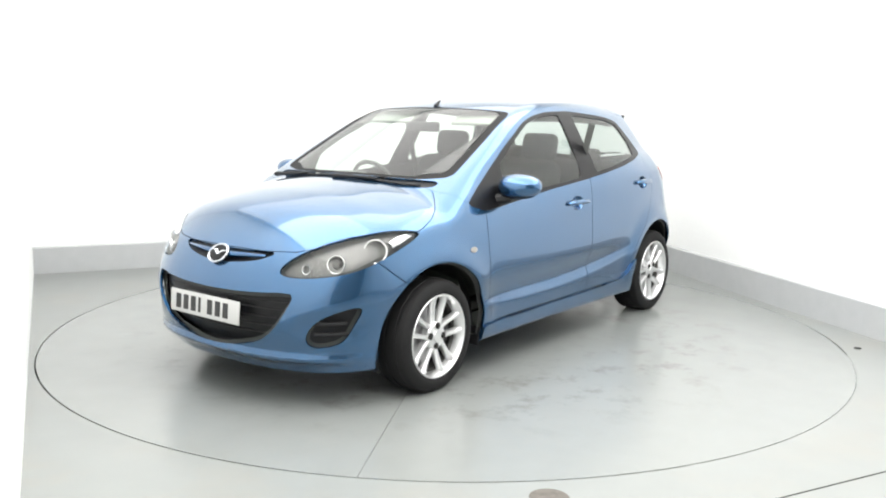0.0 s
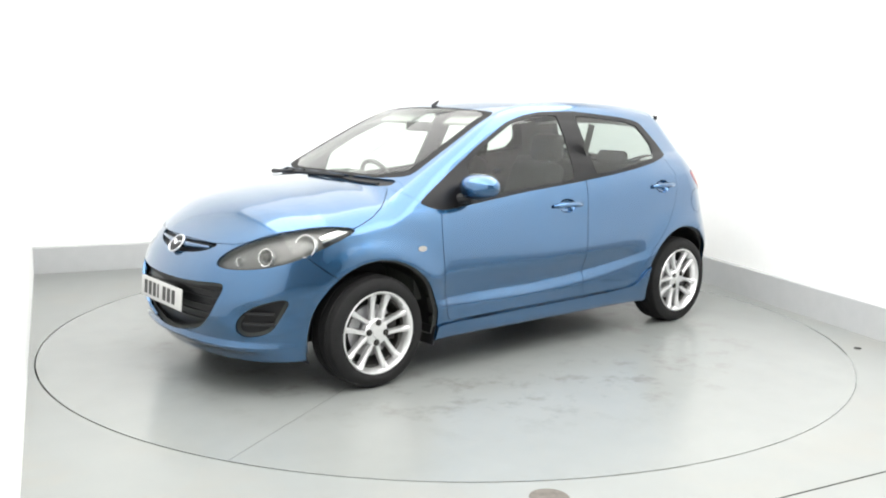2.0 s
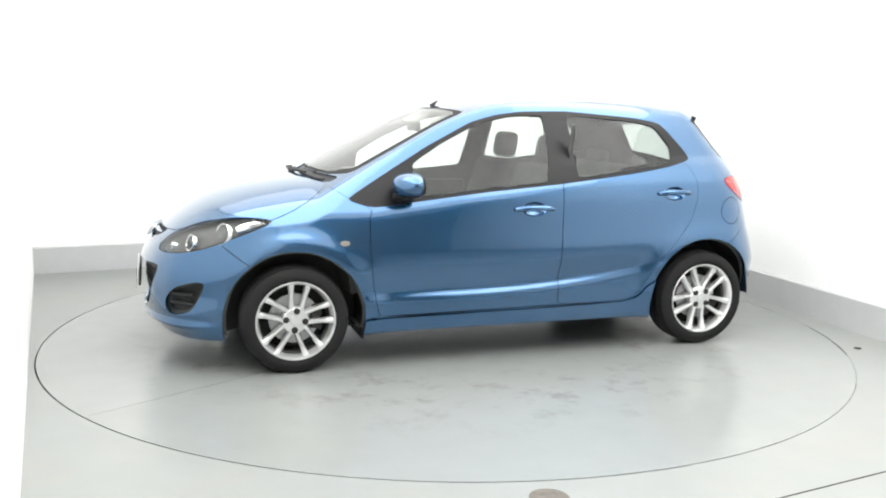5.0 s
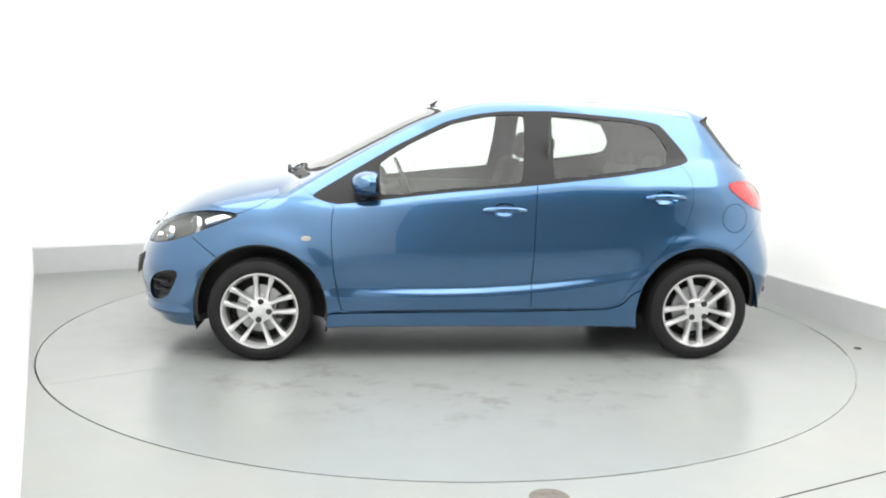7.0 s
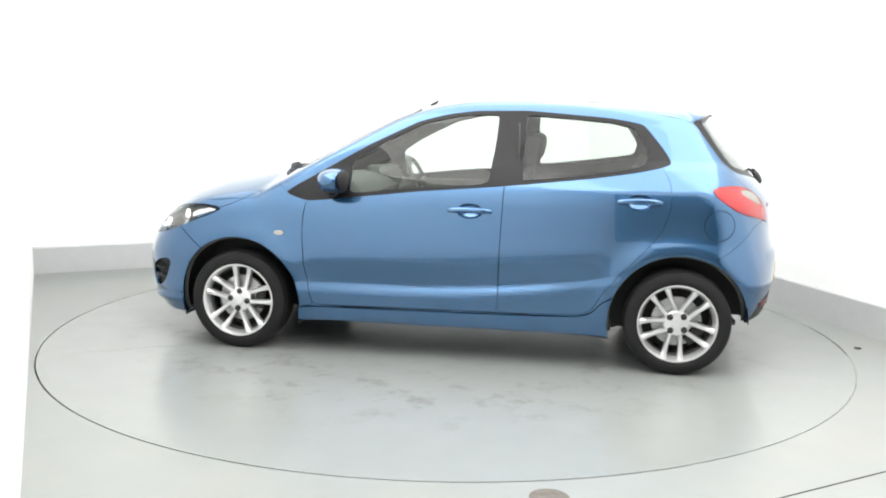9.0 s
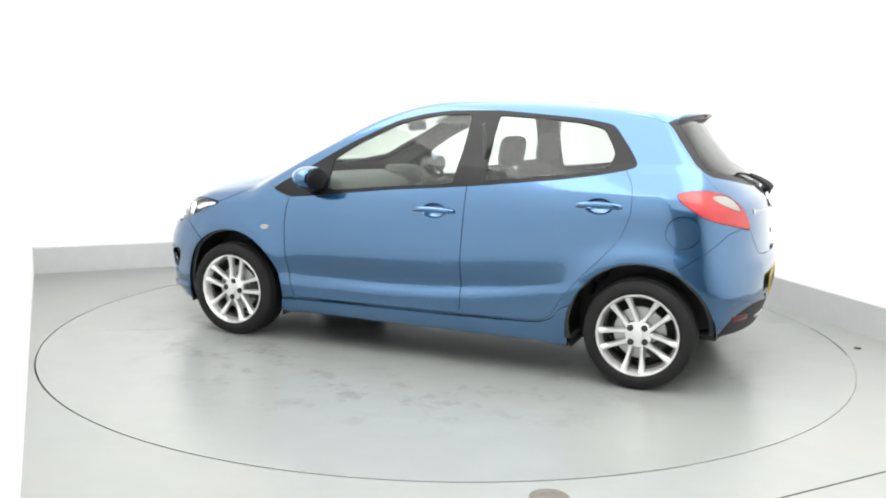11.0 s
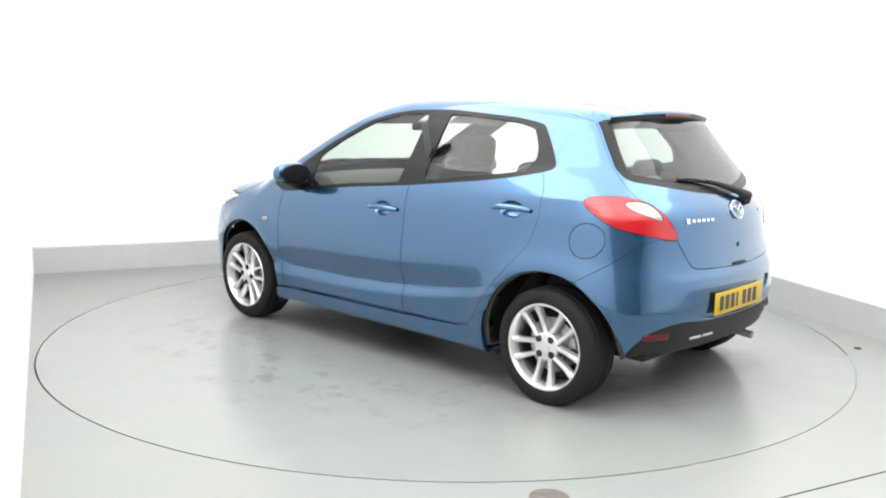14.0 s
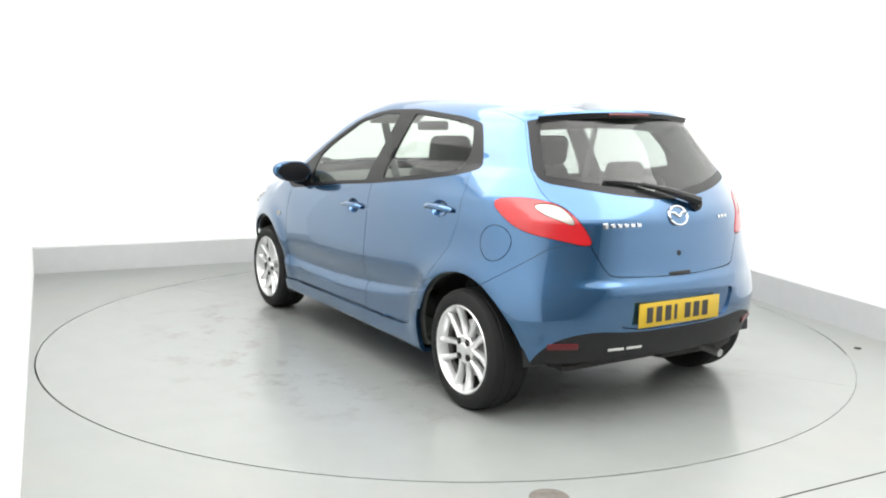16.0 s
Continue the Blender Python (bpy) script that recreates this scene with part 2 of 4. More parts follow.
def build_gap_filler():
    """Pale filler added to the turntable's gap along two stretches, so its dark line fades there."""
    for a0, a1 in ((-66, -12), (4, 75)):
        bm = bmesh.new()
        ring = []
        for i in range(41):
            a = radians(a0 + (a1 - a0) * i / 40)
            ring.append([bm.verts.new((r * math.cos(a), r * math.sin(a), z)) for r, z in ((TABLE_R + 0.002, -0.03), (TABLE_R + 0.002, -0.0022), (TABLE_R + 0.009, -0.0015), (TABLE_R + 0.009, -0.03))])
        for p, q in zip(ring, ring[1:]):
            for k in range(4):
                bm.faces.new((p[k], p[(k + 1) % 4], q[(k + 1) % 4], q[k]))
        bm.faces.new(ring[0]), bm.faces.new(ring[-1])
        tagged(part("gap_filler", bm, FLOOR), "pale filler added in the gap round the turntable", "dust", kind="structure")


build_bay()
build_gap_filler()
build_floor_details()
build_lights()


# ---- the turntable ----
def build_turntable():
    table = new("turntable")
    tagged(table, "large round grey steel turntable set flush in the floor", "turntable")
    steps = 80
    for q in range(2):
        a0 = radians(29.6 + 180 * q)
        bm = bmesh.new()
        ring = []
        for i in range(steps + 1):
            inset = 0.0013 / TABLE_R
            a = a0 + inset + (radians(180) - 2 * inset) * i / steps
            ring.append((TABLE_R * math.cos(a), TABLE_R * math.sin(a)))
        top = [bm.verts.new((x, y, 0.0)) for x, y in ring]
        low = [bm.verts.new((x, y, -0.03)) for x, y in ring]
        bm.faces.new(top)
        for i in range(len(ring)):
            j = (i + 1) % len(ring)
            bm.faces.new((top[i], low[i], low[j], top[j]))
        part("plate", bm, TABLE, table)
    return table


turntable = build_turntable()

# ---- form of the car body: x forward, y to its left, z up, metres ----
def smin(a, b, k):
    h = np.clip(0.5 + 0.5 * (b - a) / k, 0, 1)
    return b * (1 - h) + a * h - k * h * (1 - h)


def smax(a, b, k):
    return -smin(-a, -b, k)


def curve(x, knots):
    """A smooth curve through knots (a, b), a rising."""
    ka, kb = np.array(knots, float).T
    m = np.gradient(kb, ka)
    i = np.clip(np.searchsorted(ka, x) - 1, 0, len(ka) - 2)
    h = ka[i + 1] - ka[i]
    s = np.clip((x - ka[i]) / h, -0.5, 1.5)
    return ((1 + 2 * s) * (1 - s) ** 2 * kb[i] + s * (1 - s) ** 2 * h * m[i]
            + s * s * (3 - 2 * s) * kb[i + 1] + s * s * (s - 1) * h * m[i + 1])


AXLE = 1.245      # half the wheelbase
HUB_Z = 0.288

FLANK = ((0.10, 0.795), (0.25, 0.815), (0.34, 0.820), (0.46, 0.829), (0.54, 0.842), (0.62, 0.8425), (0.72, 0.835), (0.80, 0.825),
         (0.86, 0.815), (0.90, 0.806), (0.94, 0.793), (1.00, 0.768), (1.10, 0.720), (1.22, 0.666), (1.34, 0.608), (1.46, 0.53), (1.60, 0.42))
NOSE = ((0.10, 1.86), (0.17, 1.93), (0.25, 1.985), (0.36, 2.022), (0.48, 2.034), (0.60, 2.005), (0.70, 1.965),
        (0.80, 1.89), (1.00, 1.70), (1.30, 1.3))
HOOD = ((1.0, 1.035), (1.197, 1.022), (1.33, 1.002), (1.497, 0.968), (1.664, 0.908), (1.80, 0.825), (1.93, 0.725), (2.10, 0.56))
TAIL = ((0.10, 1.70), (0.22, 1.74), (0.30, 1.785), (0.45, 1.828), (0.58, 1.832), (0.64, 1.824), (0.72, 1.810), (0.85, 1.797),
        (0.95, 1.780), (1.02, 1.728), (1.12, 1.630), (1.29, 1.480), (1.42, 1.392), (1.60, 1.27))


def body(x, y, z):
    """Below zero inside the body, above zero outside."""
    y = np.abs(y)
    rise = np.clip(0.105 * (0.35 - x), -0.05, 0.09) * np.clip((z - 0.72) / 0.18, 0, 1) * np.clip((1.35 - z) / 0.25, 0, 1)
    flank = curve(z - rise, FLANK)
    ahead, behind = np.clip(x - 0.75, 0, None), np.clip(-x - 0.75, 0, None)
    flank = flank - 0.100 * ahead ** 2 - 0.075 * behind ** 2
    high = np.clip((z - 1.0) / 0.15, 0, 1)
    flank = flank - high * 0.055 * np.clip(-x - 0.3, 0, None) ** 2
    for ax in (AXLE, -AXLE):
        d = np.hypot(x - ax, z - HUB_Z)
        flank = flank + 0.020 * np.exp(-((d - 0.39) / 0.075) ** 2) * np.clip((z - 0.2) / 0.15, 0, 1) * np.clip((1.75 - np.abs(x)) / 0.3, 0, 1)
    # rising crease on the doors, hollow below it
    crease = 0.368 + 0.105 * np.clip((0.35 - x) / 1.2, 0, 1.2) ** 2
    mid = np.exp(-((x + 0.05) / 0.88) ** 4)
    flank = flank - mid * 0.024 * np.exp(-((z - crease - 0.055) / np.where(z > crease + 0.055, 0.085, 0.034)) ** 2)
    side = y - flank
    lip = 0.026 * np.exp(-((z - 0.248) / 0.024) ** 2) - 0.020 * np.exp(-((z - 0.41) / 0.07) ** 2) * np.clip((y - 0.48) / 0.15, 0, 1)
    nose = x - (curve(z, NOSE) + lip - 0.25 * y ** 2 - 0.45 * y ** 4)
    hood = z - (curve(x, HOOD) - 0.16 * y ** 2 - 0.12 * y ** 4)
    screen = (z - (1.050 + 0.505 * (1.05 - x) - 0.04 * (x - 0.65) ** 2 - 0.16 * y ** 2)) * 0.9
    roof = z - (1.488 - 0.052 * ((x + 0.45) / 0.9) ** 2 - 0.08 * y ** 2 - 0.12 * y ** 4)
    top = smin(hood, smax(screen, roof, 0.10), 0.02)
    up = np.clip((z - 0.50) / 0.45, 0, 1)
    shelf = 0.013 * np.exp(-((z - 0.635) / np.where(z > 0.635, 0.028, 0.07)) ** 2) * np.clip((0.58 - y) / 0.18, 0, 1)
    tail = (-x - (curve(z, TAIL) + shelf - (0.14 + 0.12 * up - 0.07 * np.clip((z - 1.0) / 0.15, 0, 1)) * y ** 2 - (0.36 + 0.12 * up) * y ** 4)) * 0.85
    low = (0.185 + 0.020 * np.exp(-(x / 0.95) ** 8) + 0.105 * np.clip((-x - 1.35) / 0.3, 0, 1) - 0.02 * np.clip(x - 1.4, 0, 1) / 0.5) - z
    f = smax(side, top, 0.075 - 0.03 * np.clip((1.1 - x) / 0.3, 0, 1) + 0.03 * np.clip(-x / 1.0, 0, 1))
    f = smax(f, nose, 0.13)
    f = smax(f, tail, 0.09)
    return smax(f, low, 0.015)


def slope(x, y, z, h=0.002):
    """The outward normal of the body form."""
    n = np.stack([body(x + h, y, z) - body(x - h, y, z), body(x, y + h, z) - body(x, y - h, z),
                  body(x, y, z + h) - body(x, y, z - h)], -1)
    return n / np.maximum(np.linalg.norm(n, axis=-1, keepdims=True), 1e-9)


def body_grid():
    """Left half of the body as a grid of points, from the nose round to the tail and from the sill to the roof."""
    front, middle, rear = 90, 130, 80
    around = [(1.35, radians(90) * i / front) for i in range(front)]
    around += [(1.35 - 2.5 * i / middle, radians(90)) for i in range(middle)]
    around += [(-1.15, radians(90 + 90 * i / rear)) for i in range(rear + 1)]
    foot = np.array([a for a, _ in around])[:, None]
    phi = np.array([p for _, p in around])[:, None]
    psi = np.radians(np.linspace(-42, 90, 150))[None, :]
    dx, dy, dz = np.cos(phi) * np.cos(psi), np.sin(phi) * np.cos(psi), np.sin(psi) + 0 * phi
    lo, hi = np.full(dx.shape, 0.05), np.full(dx.shape, 1.6)
    for _ in range(34):
        m = (lo + hi) / 2
        inside = body(foot + m * dx, m * dy, 0.62 + m * dz) < 0
        lo, hi = np.where(inside, m, lo), np.where(inside, hi, m)
    p = np.stack([foot + lo * dx, lo * dy, 0.62 + lo * dz], -1)
    p[0, :, 1] = p[-1, :, 1] = 0
    p[:, -1, 1] = 0
    return p


# ---- cutting the body form into panels ----
class Skin:
    """A half body as polygons with a panel name each, which closed outlines cut along."""

    def __init__(self, p):
        nu, nv = p.shape[:2]
        self.pos = p.reshape(-1, 3).tolist()
        n = slope(p[..., 0], p[..., 1], p[..., 2])
        n[0, :, 1] = n[-1, :, 1] = 0
        n[:, -1, 1] = 0
        n = n / np.linalg.norm(n, axis=-1, keepdims=True)
        self.normal = n.reshape(-1, 3).tolist()
        self.faces, self.names = [], []
        for i in range(nu - 1):
            for j in range(nv - 1):
                a = i * nv + j
                f = [a, a + nv, a + nv + 1, a + 1]
                self.faces.append(f)
                self.names.append("shell")

    def cut(self, value, sources, inside):
        """Split the panels named in sources where value(points) is zero; what lies below zero becomes the panel named inside."""
        g = value(np.array(self.pos))
        g = np.where(np.abs(g) < 1e-5, 1e-5, g).tolist()
        made, faces, names = {}, [], []
        for face, name in zip(self.faces, self.names):
            if name not in sources:
                faces.append(face), names.append(name)
                continue
            signs = [g[v] < 0 for v in face]
            if all(signs) or not any(signs):
                faces.append(face), names.append(inside if signs[0] else name)
                continue
            within, beyond = [], []
            for k, v in enumerate(face):
                w = face[(k + 1) % len(face)]
                (within if g[v] < 0 else beyond).append(v)
                if (g[v] < 0) != (g[w] < 0):
                    key = (min(v, w), max(v, w))
                    if key not in made:
                        s = g[key[0]] / (g[key[0]] - g[key[1]])
                        a, b = key
                        made[key] = len(self.pos)
                        self.pos.append([self.pos[a][i] * (1 - s) + self.pos[b][i] * s for i in range(3)])
                        self.normal.append([self.normal[a][i] * (1 - s) + self.normal[b][i] * s for i in range(3)])
                    within.append(made[key]), beyond.append(made[key])
            for loop, label in ((within, inside), (beyond, name)):
                if len(loop) > 2:
                    faces.append(loop), names.append(label)
        self.faces, self.names = faces, names

    def pick(self, wanted):
        return [f for f, n in zip(self.faces, self.names) if n in wanted]


def rounded(points, times=2, corner=0.0):
    """A closed outline with its corners cut round; corner: the most that is cut off each."""
    points = [tuple(map(float, p)) for p in points]
    if corner:
        out = []
        for (ax, ay), (bx, by) in zip(points, points[1:] + points[:1]):
            s = min(0.25, corner / max(math.hypot(bx - ax, by - ay), 1e-9))
            out += [(ax + s * (bx - ax), ay + s * (by - ay)), (bx - s * (bx - ax), by - s * (by - ay))]
        points = out
    for _ in range(times):
        out = []
        for (ax, ay), (bx, by) in zip(points, points[1:] + points[:1]):
            out += [(0.75 * ax + 0.25 * bx, 0.75 * ay + 0.25 * by), (0.25 * ax + 0.75 * bx, 0.25 * ay + 0.75 * by)]
        points = out
    return points


def outline(points, u, v, where=None, times=2, corner=0.0):
    """A signed distance to a closed outline, drawn in the plane of the directions u and v."""
    ring = np.array(rounded(points, times, corner))
    u, v = np.array(u, float), np.array(v, float)

    def value(every):
        a = np.stack([every @ u, every @ v], -1)
        close = ((a > ring.min(0) - 0.06) & (a < ring.max(0) + 0.06)).all(1)
        if where is not None:
            close &= where(every)
        whole = np.full(len(every), 1.0)
        p, a = every[close], a[close]
        best, odd = np.full(len(p), 1e9), np.zeros(len(p), bool)
        for s, e in zip(ring, np.roll(ring, -1, 0)):
            d = e - s
            t = np.clip(((a - s) @ d) / max(d @ d, 1e-12), 0, 1)
            best = np.minimum(best, np.linalg.norm(a - s - t[:, None] * d, axis=1))
            cross = (s[1] > a[:, 1]) != (e[1] > a[:, 1])
            if d[1]:
                odd ^= cross & (a[:, 0] < s[0] + (a[:, 1] - s[1]) * d[0] / d[1])
        whole[close] = np.where(odd, -best, best)
        return whole
    return value


def panel(name, skin, faces, material, parent=None, label="", side=0, gap=0.0022, fold=0.014, lift=0.0):
    """One panel as a mesh: pulled back from its neighbours by the gap, with its rim folded inwards.
    side: 1 left, -1 right, 0 both halves joined over the middle."""
    used = {}
    for f in faces:
        for v in f:
            used.setdefault(v, len(used))
    pos = np.array([skin.pos[v] for v in used])
    nor = np.array([skin.normal[v] for v in used])
    nor /= np.linalg.norm(nor, axis=1, keepdims=True)
    pos = pos + nor * lift
    loops = [[used[v] for v in f] for f in faces]
    edges = {}
    for f in loops:
        for a, b in zip(f, f[1:] + f[:1]):
            edges[(a, b)] = f
    rim = [(a, b) for a, b in edges if (b, a) not in edges and not (abs(pos[a][1]) < 1e-6 and abs(pos[b][1]) < 1e-6)]
    pull = np.zeros_like(pos)
    for a, b in rim:
        way = pos[b] - pos[a]
        size = np.linalg.norm(way)
        if size > 1e-7:
            inn = np.cross(nor[a] + nor[b], way / size)
            for v in (a, b):
                pull[v] += inn
    size = np.linalg.norm(pull, axis=1, keepdims=True)
    pull = np.where(size > 1e-6, pull / np.maximum(size, 1e-6), 0)
    middle = np.abs(pos[:, 1]) < 1e-6
    pull[middle, 1] = 0
    pos = pos + pull * gap
    count = len(pos)
    if fold:
        rims = {v: None for e in rim for v in e}
        ids = {v: (count + 2 * i, count + 2 * i + 1) for i, v in enumerate(rims)}
        extra_p, extra_n = [], []
        for v in rims:
            extra_p += [pos[v], pos[v] - nor[v] * fold]
            extra_n += [-pull[v], -pull[v]]
        loops = loops + [[ids[b][0], ids[a][0], ids[a][1], ids[b][1]] for a, b in rim]
        if extra_p:
            pos, nor = np.concatenate([pos, extra_p]), np.concatenate([nor, extra_n])
    if side <= 0:
        flip = np.array([1, -1, 1])
        if side < 0:
            pos, nor, loops = pos * flip, nor * flip, [f[::-1] for f in loops]
        else:
            n = len(pos)
            same = [v if abs(pos[v][1]) < 1e-6 else v + n for v in range(n)]
            loops = loops + [[same[v] for v in f[::-1]] for f in loops]
            pos, nor = np.concatenate([pos, pos * flip]), np.concatenate([nor, nor * flip])
    mesh = bpy.data.meshes.new(name)
    mesh.from_pydata(pos.tolist(), [], loops)
    mesh.update()
    mesh.polygons.foreach_set("use_smooth", [True] * len(mesh.polygons))
    size = np.linalg.norm(nor, axis=1, keepdims=True)
    mesh.normals_split_custom_set_from_vertices((nor / np.maximum(size, 1e-9)).tolist())
    return link_mesh(name, mesh, material, parent, label)


X, Y, Z = (1, 0, 0), (0, 1, 0), (0, 0, 1)
C45 = math.sqrt(0.5)
FRONT_SIDE = (-C45, C45, 0)     # across a view from ahead and to the left
REAR_SIDE = (-C45, -C45, 0)     # across a view from behind and to the left


def left_side(p):
    return p[:, 1] > 0.35


def ahead_of(x):
    return lambda p: p[:, 0] > x


def behind(x):
    return lambda p: p[:, 0] < x


WINDOWS = ((0.97, 0.925), (0.83, 0.880), (0.56, 0.912), (0.18, 0.957), (-0.26, 0.996), (-0.77, 1.055), (-1.00, 1.09), (-1.19, 1.13),
           (-1.14, 1.21), (-1.03, 1.345), (-0.85, 1.375), (-0.40, 1.408), (-0.10, 1.402), (0.06, 1.38), (0.22, 1.338), (0.50, 1.20), (0.80, 1.025))
FRONT_PANE = ((0.585, 0.930), (0.18, 0.976), (-0.20, 1.008), (-0.225, 1.20), (-0.235, 1.385), (-0.03, 1.375), (0.18, 1.33), (0.42, 1.213), (0.585, 1.11))
REAR_PANE = ((-0.385, 1.030), (-0.77, 1.078), (-1.035, 1.118), (-1.06, 1.20), (-0.98, 1.325), (-0.85, 1.352), (-0.39, 1.385))
FRONT_DOOR = ((0.83, 0.88), (0.845, 0.83), (0.85, 0.70), (0.835, 0.50), (0.80, 0.31), (0.775, 0.285), (-0.268, 0.297), (-0.272, 0.50), (-0.278, 0.72), (-0.290, 1.0),
              (-0.30, 1.5), (0.2, 1.5))
REAR_DOOR = ((-0.268, 0.297), (-0.70, 0.308), (-0.78, 0.33), (-0.845, 0.44), (-0.93, 0.55), (-1.05, 0.675), (-1.14, 0.78), (-1.183, 0.91), (-1.178, 1.04), (-1.12, 1.13),
             (-1.0, 1.5), (-0.30, 1.5), (-0.290, 1.0), (-0.278, 0.72), (-0.272, 0.5))


def arch(ax):
    return lambda p: np.where(p[:, 1] > 0.42, np.hypot(p[:, 0] - ax, p[:, 2] - HUB_Z) - 0.372, 1.0)



HEADLIGHT = ((-1.078, 0.655), (-1.020, 0.708), (-0.902, 0.763), (-0.692, 0.820), (-0.531, 0.838), (-0.405, 0.822), (-0.425, 0.797),
             (-0.534, 0.741), (-0.668, 0.680), (-0.798, 0.648), (-0.952, 0.632), (-1.045, 0.634))
MOUTH = ((-0.2, 0.545), (0.0, 0.545), (0.27, 0.550), (0.48, 0.566), (0.505, 0.545), (0.465, 0.46), (0.41, 0.385), (0.32, 0.318),
         (0.15, 0.282), (0.0, 0.274), (-0.2, 0.274))
SLOT = ((-0.2, 0.724), (0.0, 0.724), (0.2, 0.727), (0.345, 0.732), (0.27, 0.694), (0.15, 0.674), (0.0, 0.663), (-0.2, 0.663))
FOG = ((-0.670, 0.512), (-0.734, 0.402), (-0.779, 0.332), (-0.902, 0.306), (-0.955, 0.335), (-0.940, 0.402), (-0.850, 0.470))
BONNET = ((1.90, -0.2), (1.90, 0.0), (1.89, 0.20), (1.875, 0.31), (1.825, 0.475), (1.70, 0.59), (1.61, 0.675), (1.45, 0.755), (1.36, 0.778),
          (1.20, 0.750), (1.07, 0.635), (1.03, 0.578), (1.09, 0.3), (1.105, 0.0), (1.105, -0.2))
COWL = ((1.12, -0.2), (1.12, 0.0), (1.105, 0.3), (1.04, 0.585), (0.965, 0.600), (1.005, 0.46), (1.045, 0.25), (1.060, 0.0), (1.060, -0.2))
SCREEN_EDGE = ((1.058, -0.2), (1.058, 0.0), (1.043, 0.25), (1.003, 0.46), (0.935, 0.600), (0.89, 0.628), (0.55, 0.590), (0.28, 0.548), (0.225, 0.520),
               (0.262, 0.3), (0.280, 0.0), (0.280, -0.2))
TAILLIGHT = ((0.418, 1.012), (0.576, 1.034), (0.732, 1.010), (0.818, 0.955), (0.880, 0.879), (0.903, 0.815), (0.746, 0.850), (0.633, 0.870), (0.530, 0.909))
TAIL_CLEAR = ((0.615, 1.002), (0.734, 1.004), (0.802, 0.955), (0.825, 0.908), (0.739, 0.940), (0.676, 0.960))
REAR_GLASS = ((-0.2, 1.018), (0.0, 1.018), (0.1, 1.020), (0.3, 1.043), (0.47, 1.073), (0.61, 1.098), (0.566, 1.218), (0.530, 1.313), (0.495, 1.395), (0.0, 1.425), (-0.2, 1.425))
HATCH = ((-0.2, 1.455), (0.0, 1.455), (0.465, 1.425), (0.511, 1.37), (0.539, 1.31), (0.575, 1.218), (0.618, 1.095), (0.602, 1.02), (0.545, 0.955), (0.490, 0.88),
         (0.468, 0.815), (0.41, 0.715), (0.385, 0.688), (0.2, 0.680), (0.0, 0.674), (-0.2, 0.674))
FRONT_BUMPER = ((1.66, 0.73), (1.50, 0.60), (1.40, 0.54), (1.40, 0.0), (2.4, 0.0), (2.4, 0.79), (1.80, 0.79))
FENDER = ((0.83, 0.882), (0.845, 0.83), (0.850, 0.70), (0.835, 0.50), (0.80, 0.31), (0.79, 0.285), (0.95, 0.27), (1.5, 0.2), (1.80, 0.75), (1.7, 0.95), (1.2, 1.05),
          (1.04, 0.99), (0.955, 0.93))
SKIRT_EDGE = ((0.93, 0.05), (0.885, 0.276), (0.775, 0.280), (-0.268, 0.291), (-0.70, 0.302), (-0.79, 0.325), (-0.845, 0.40), (-0.97, 0.44), (-0.90, 0.05))
REAR_BUMPER = ((-1.37, 0.610), (-1.47, 0.668), (-1.58, 0.748), (-1.66, 0.835), (-1.80, 0.83), (-2.3, 0.83), (-2.3, 0.0), (-1.3, 0.0), (-1.35, 0.3))
BUMPER_SHADE = ((-0.2, 0.430), (0.0, 0.430), (0.30, 0.432), (0.42, 0.446), (0.52, 0.444), (0.62, 0.418), (0.67, 0.380), (0.70, 0.33), (0.71, 0.28), (0.71, 0.1), (-0.2, 0.1))
RECESS = ((-0.2, 0.590), (0.0, 0.590), (0.33, 0.592), (0.385, 0.580), (0.36, 0.50), (0.325, 0.446), (0.0, 0.438), (-0.2, 0.438))


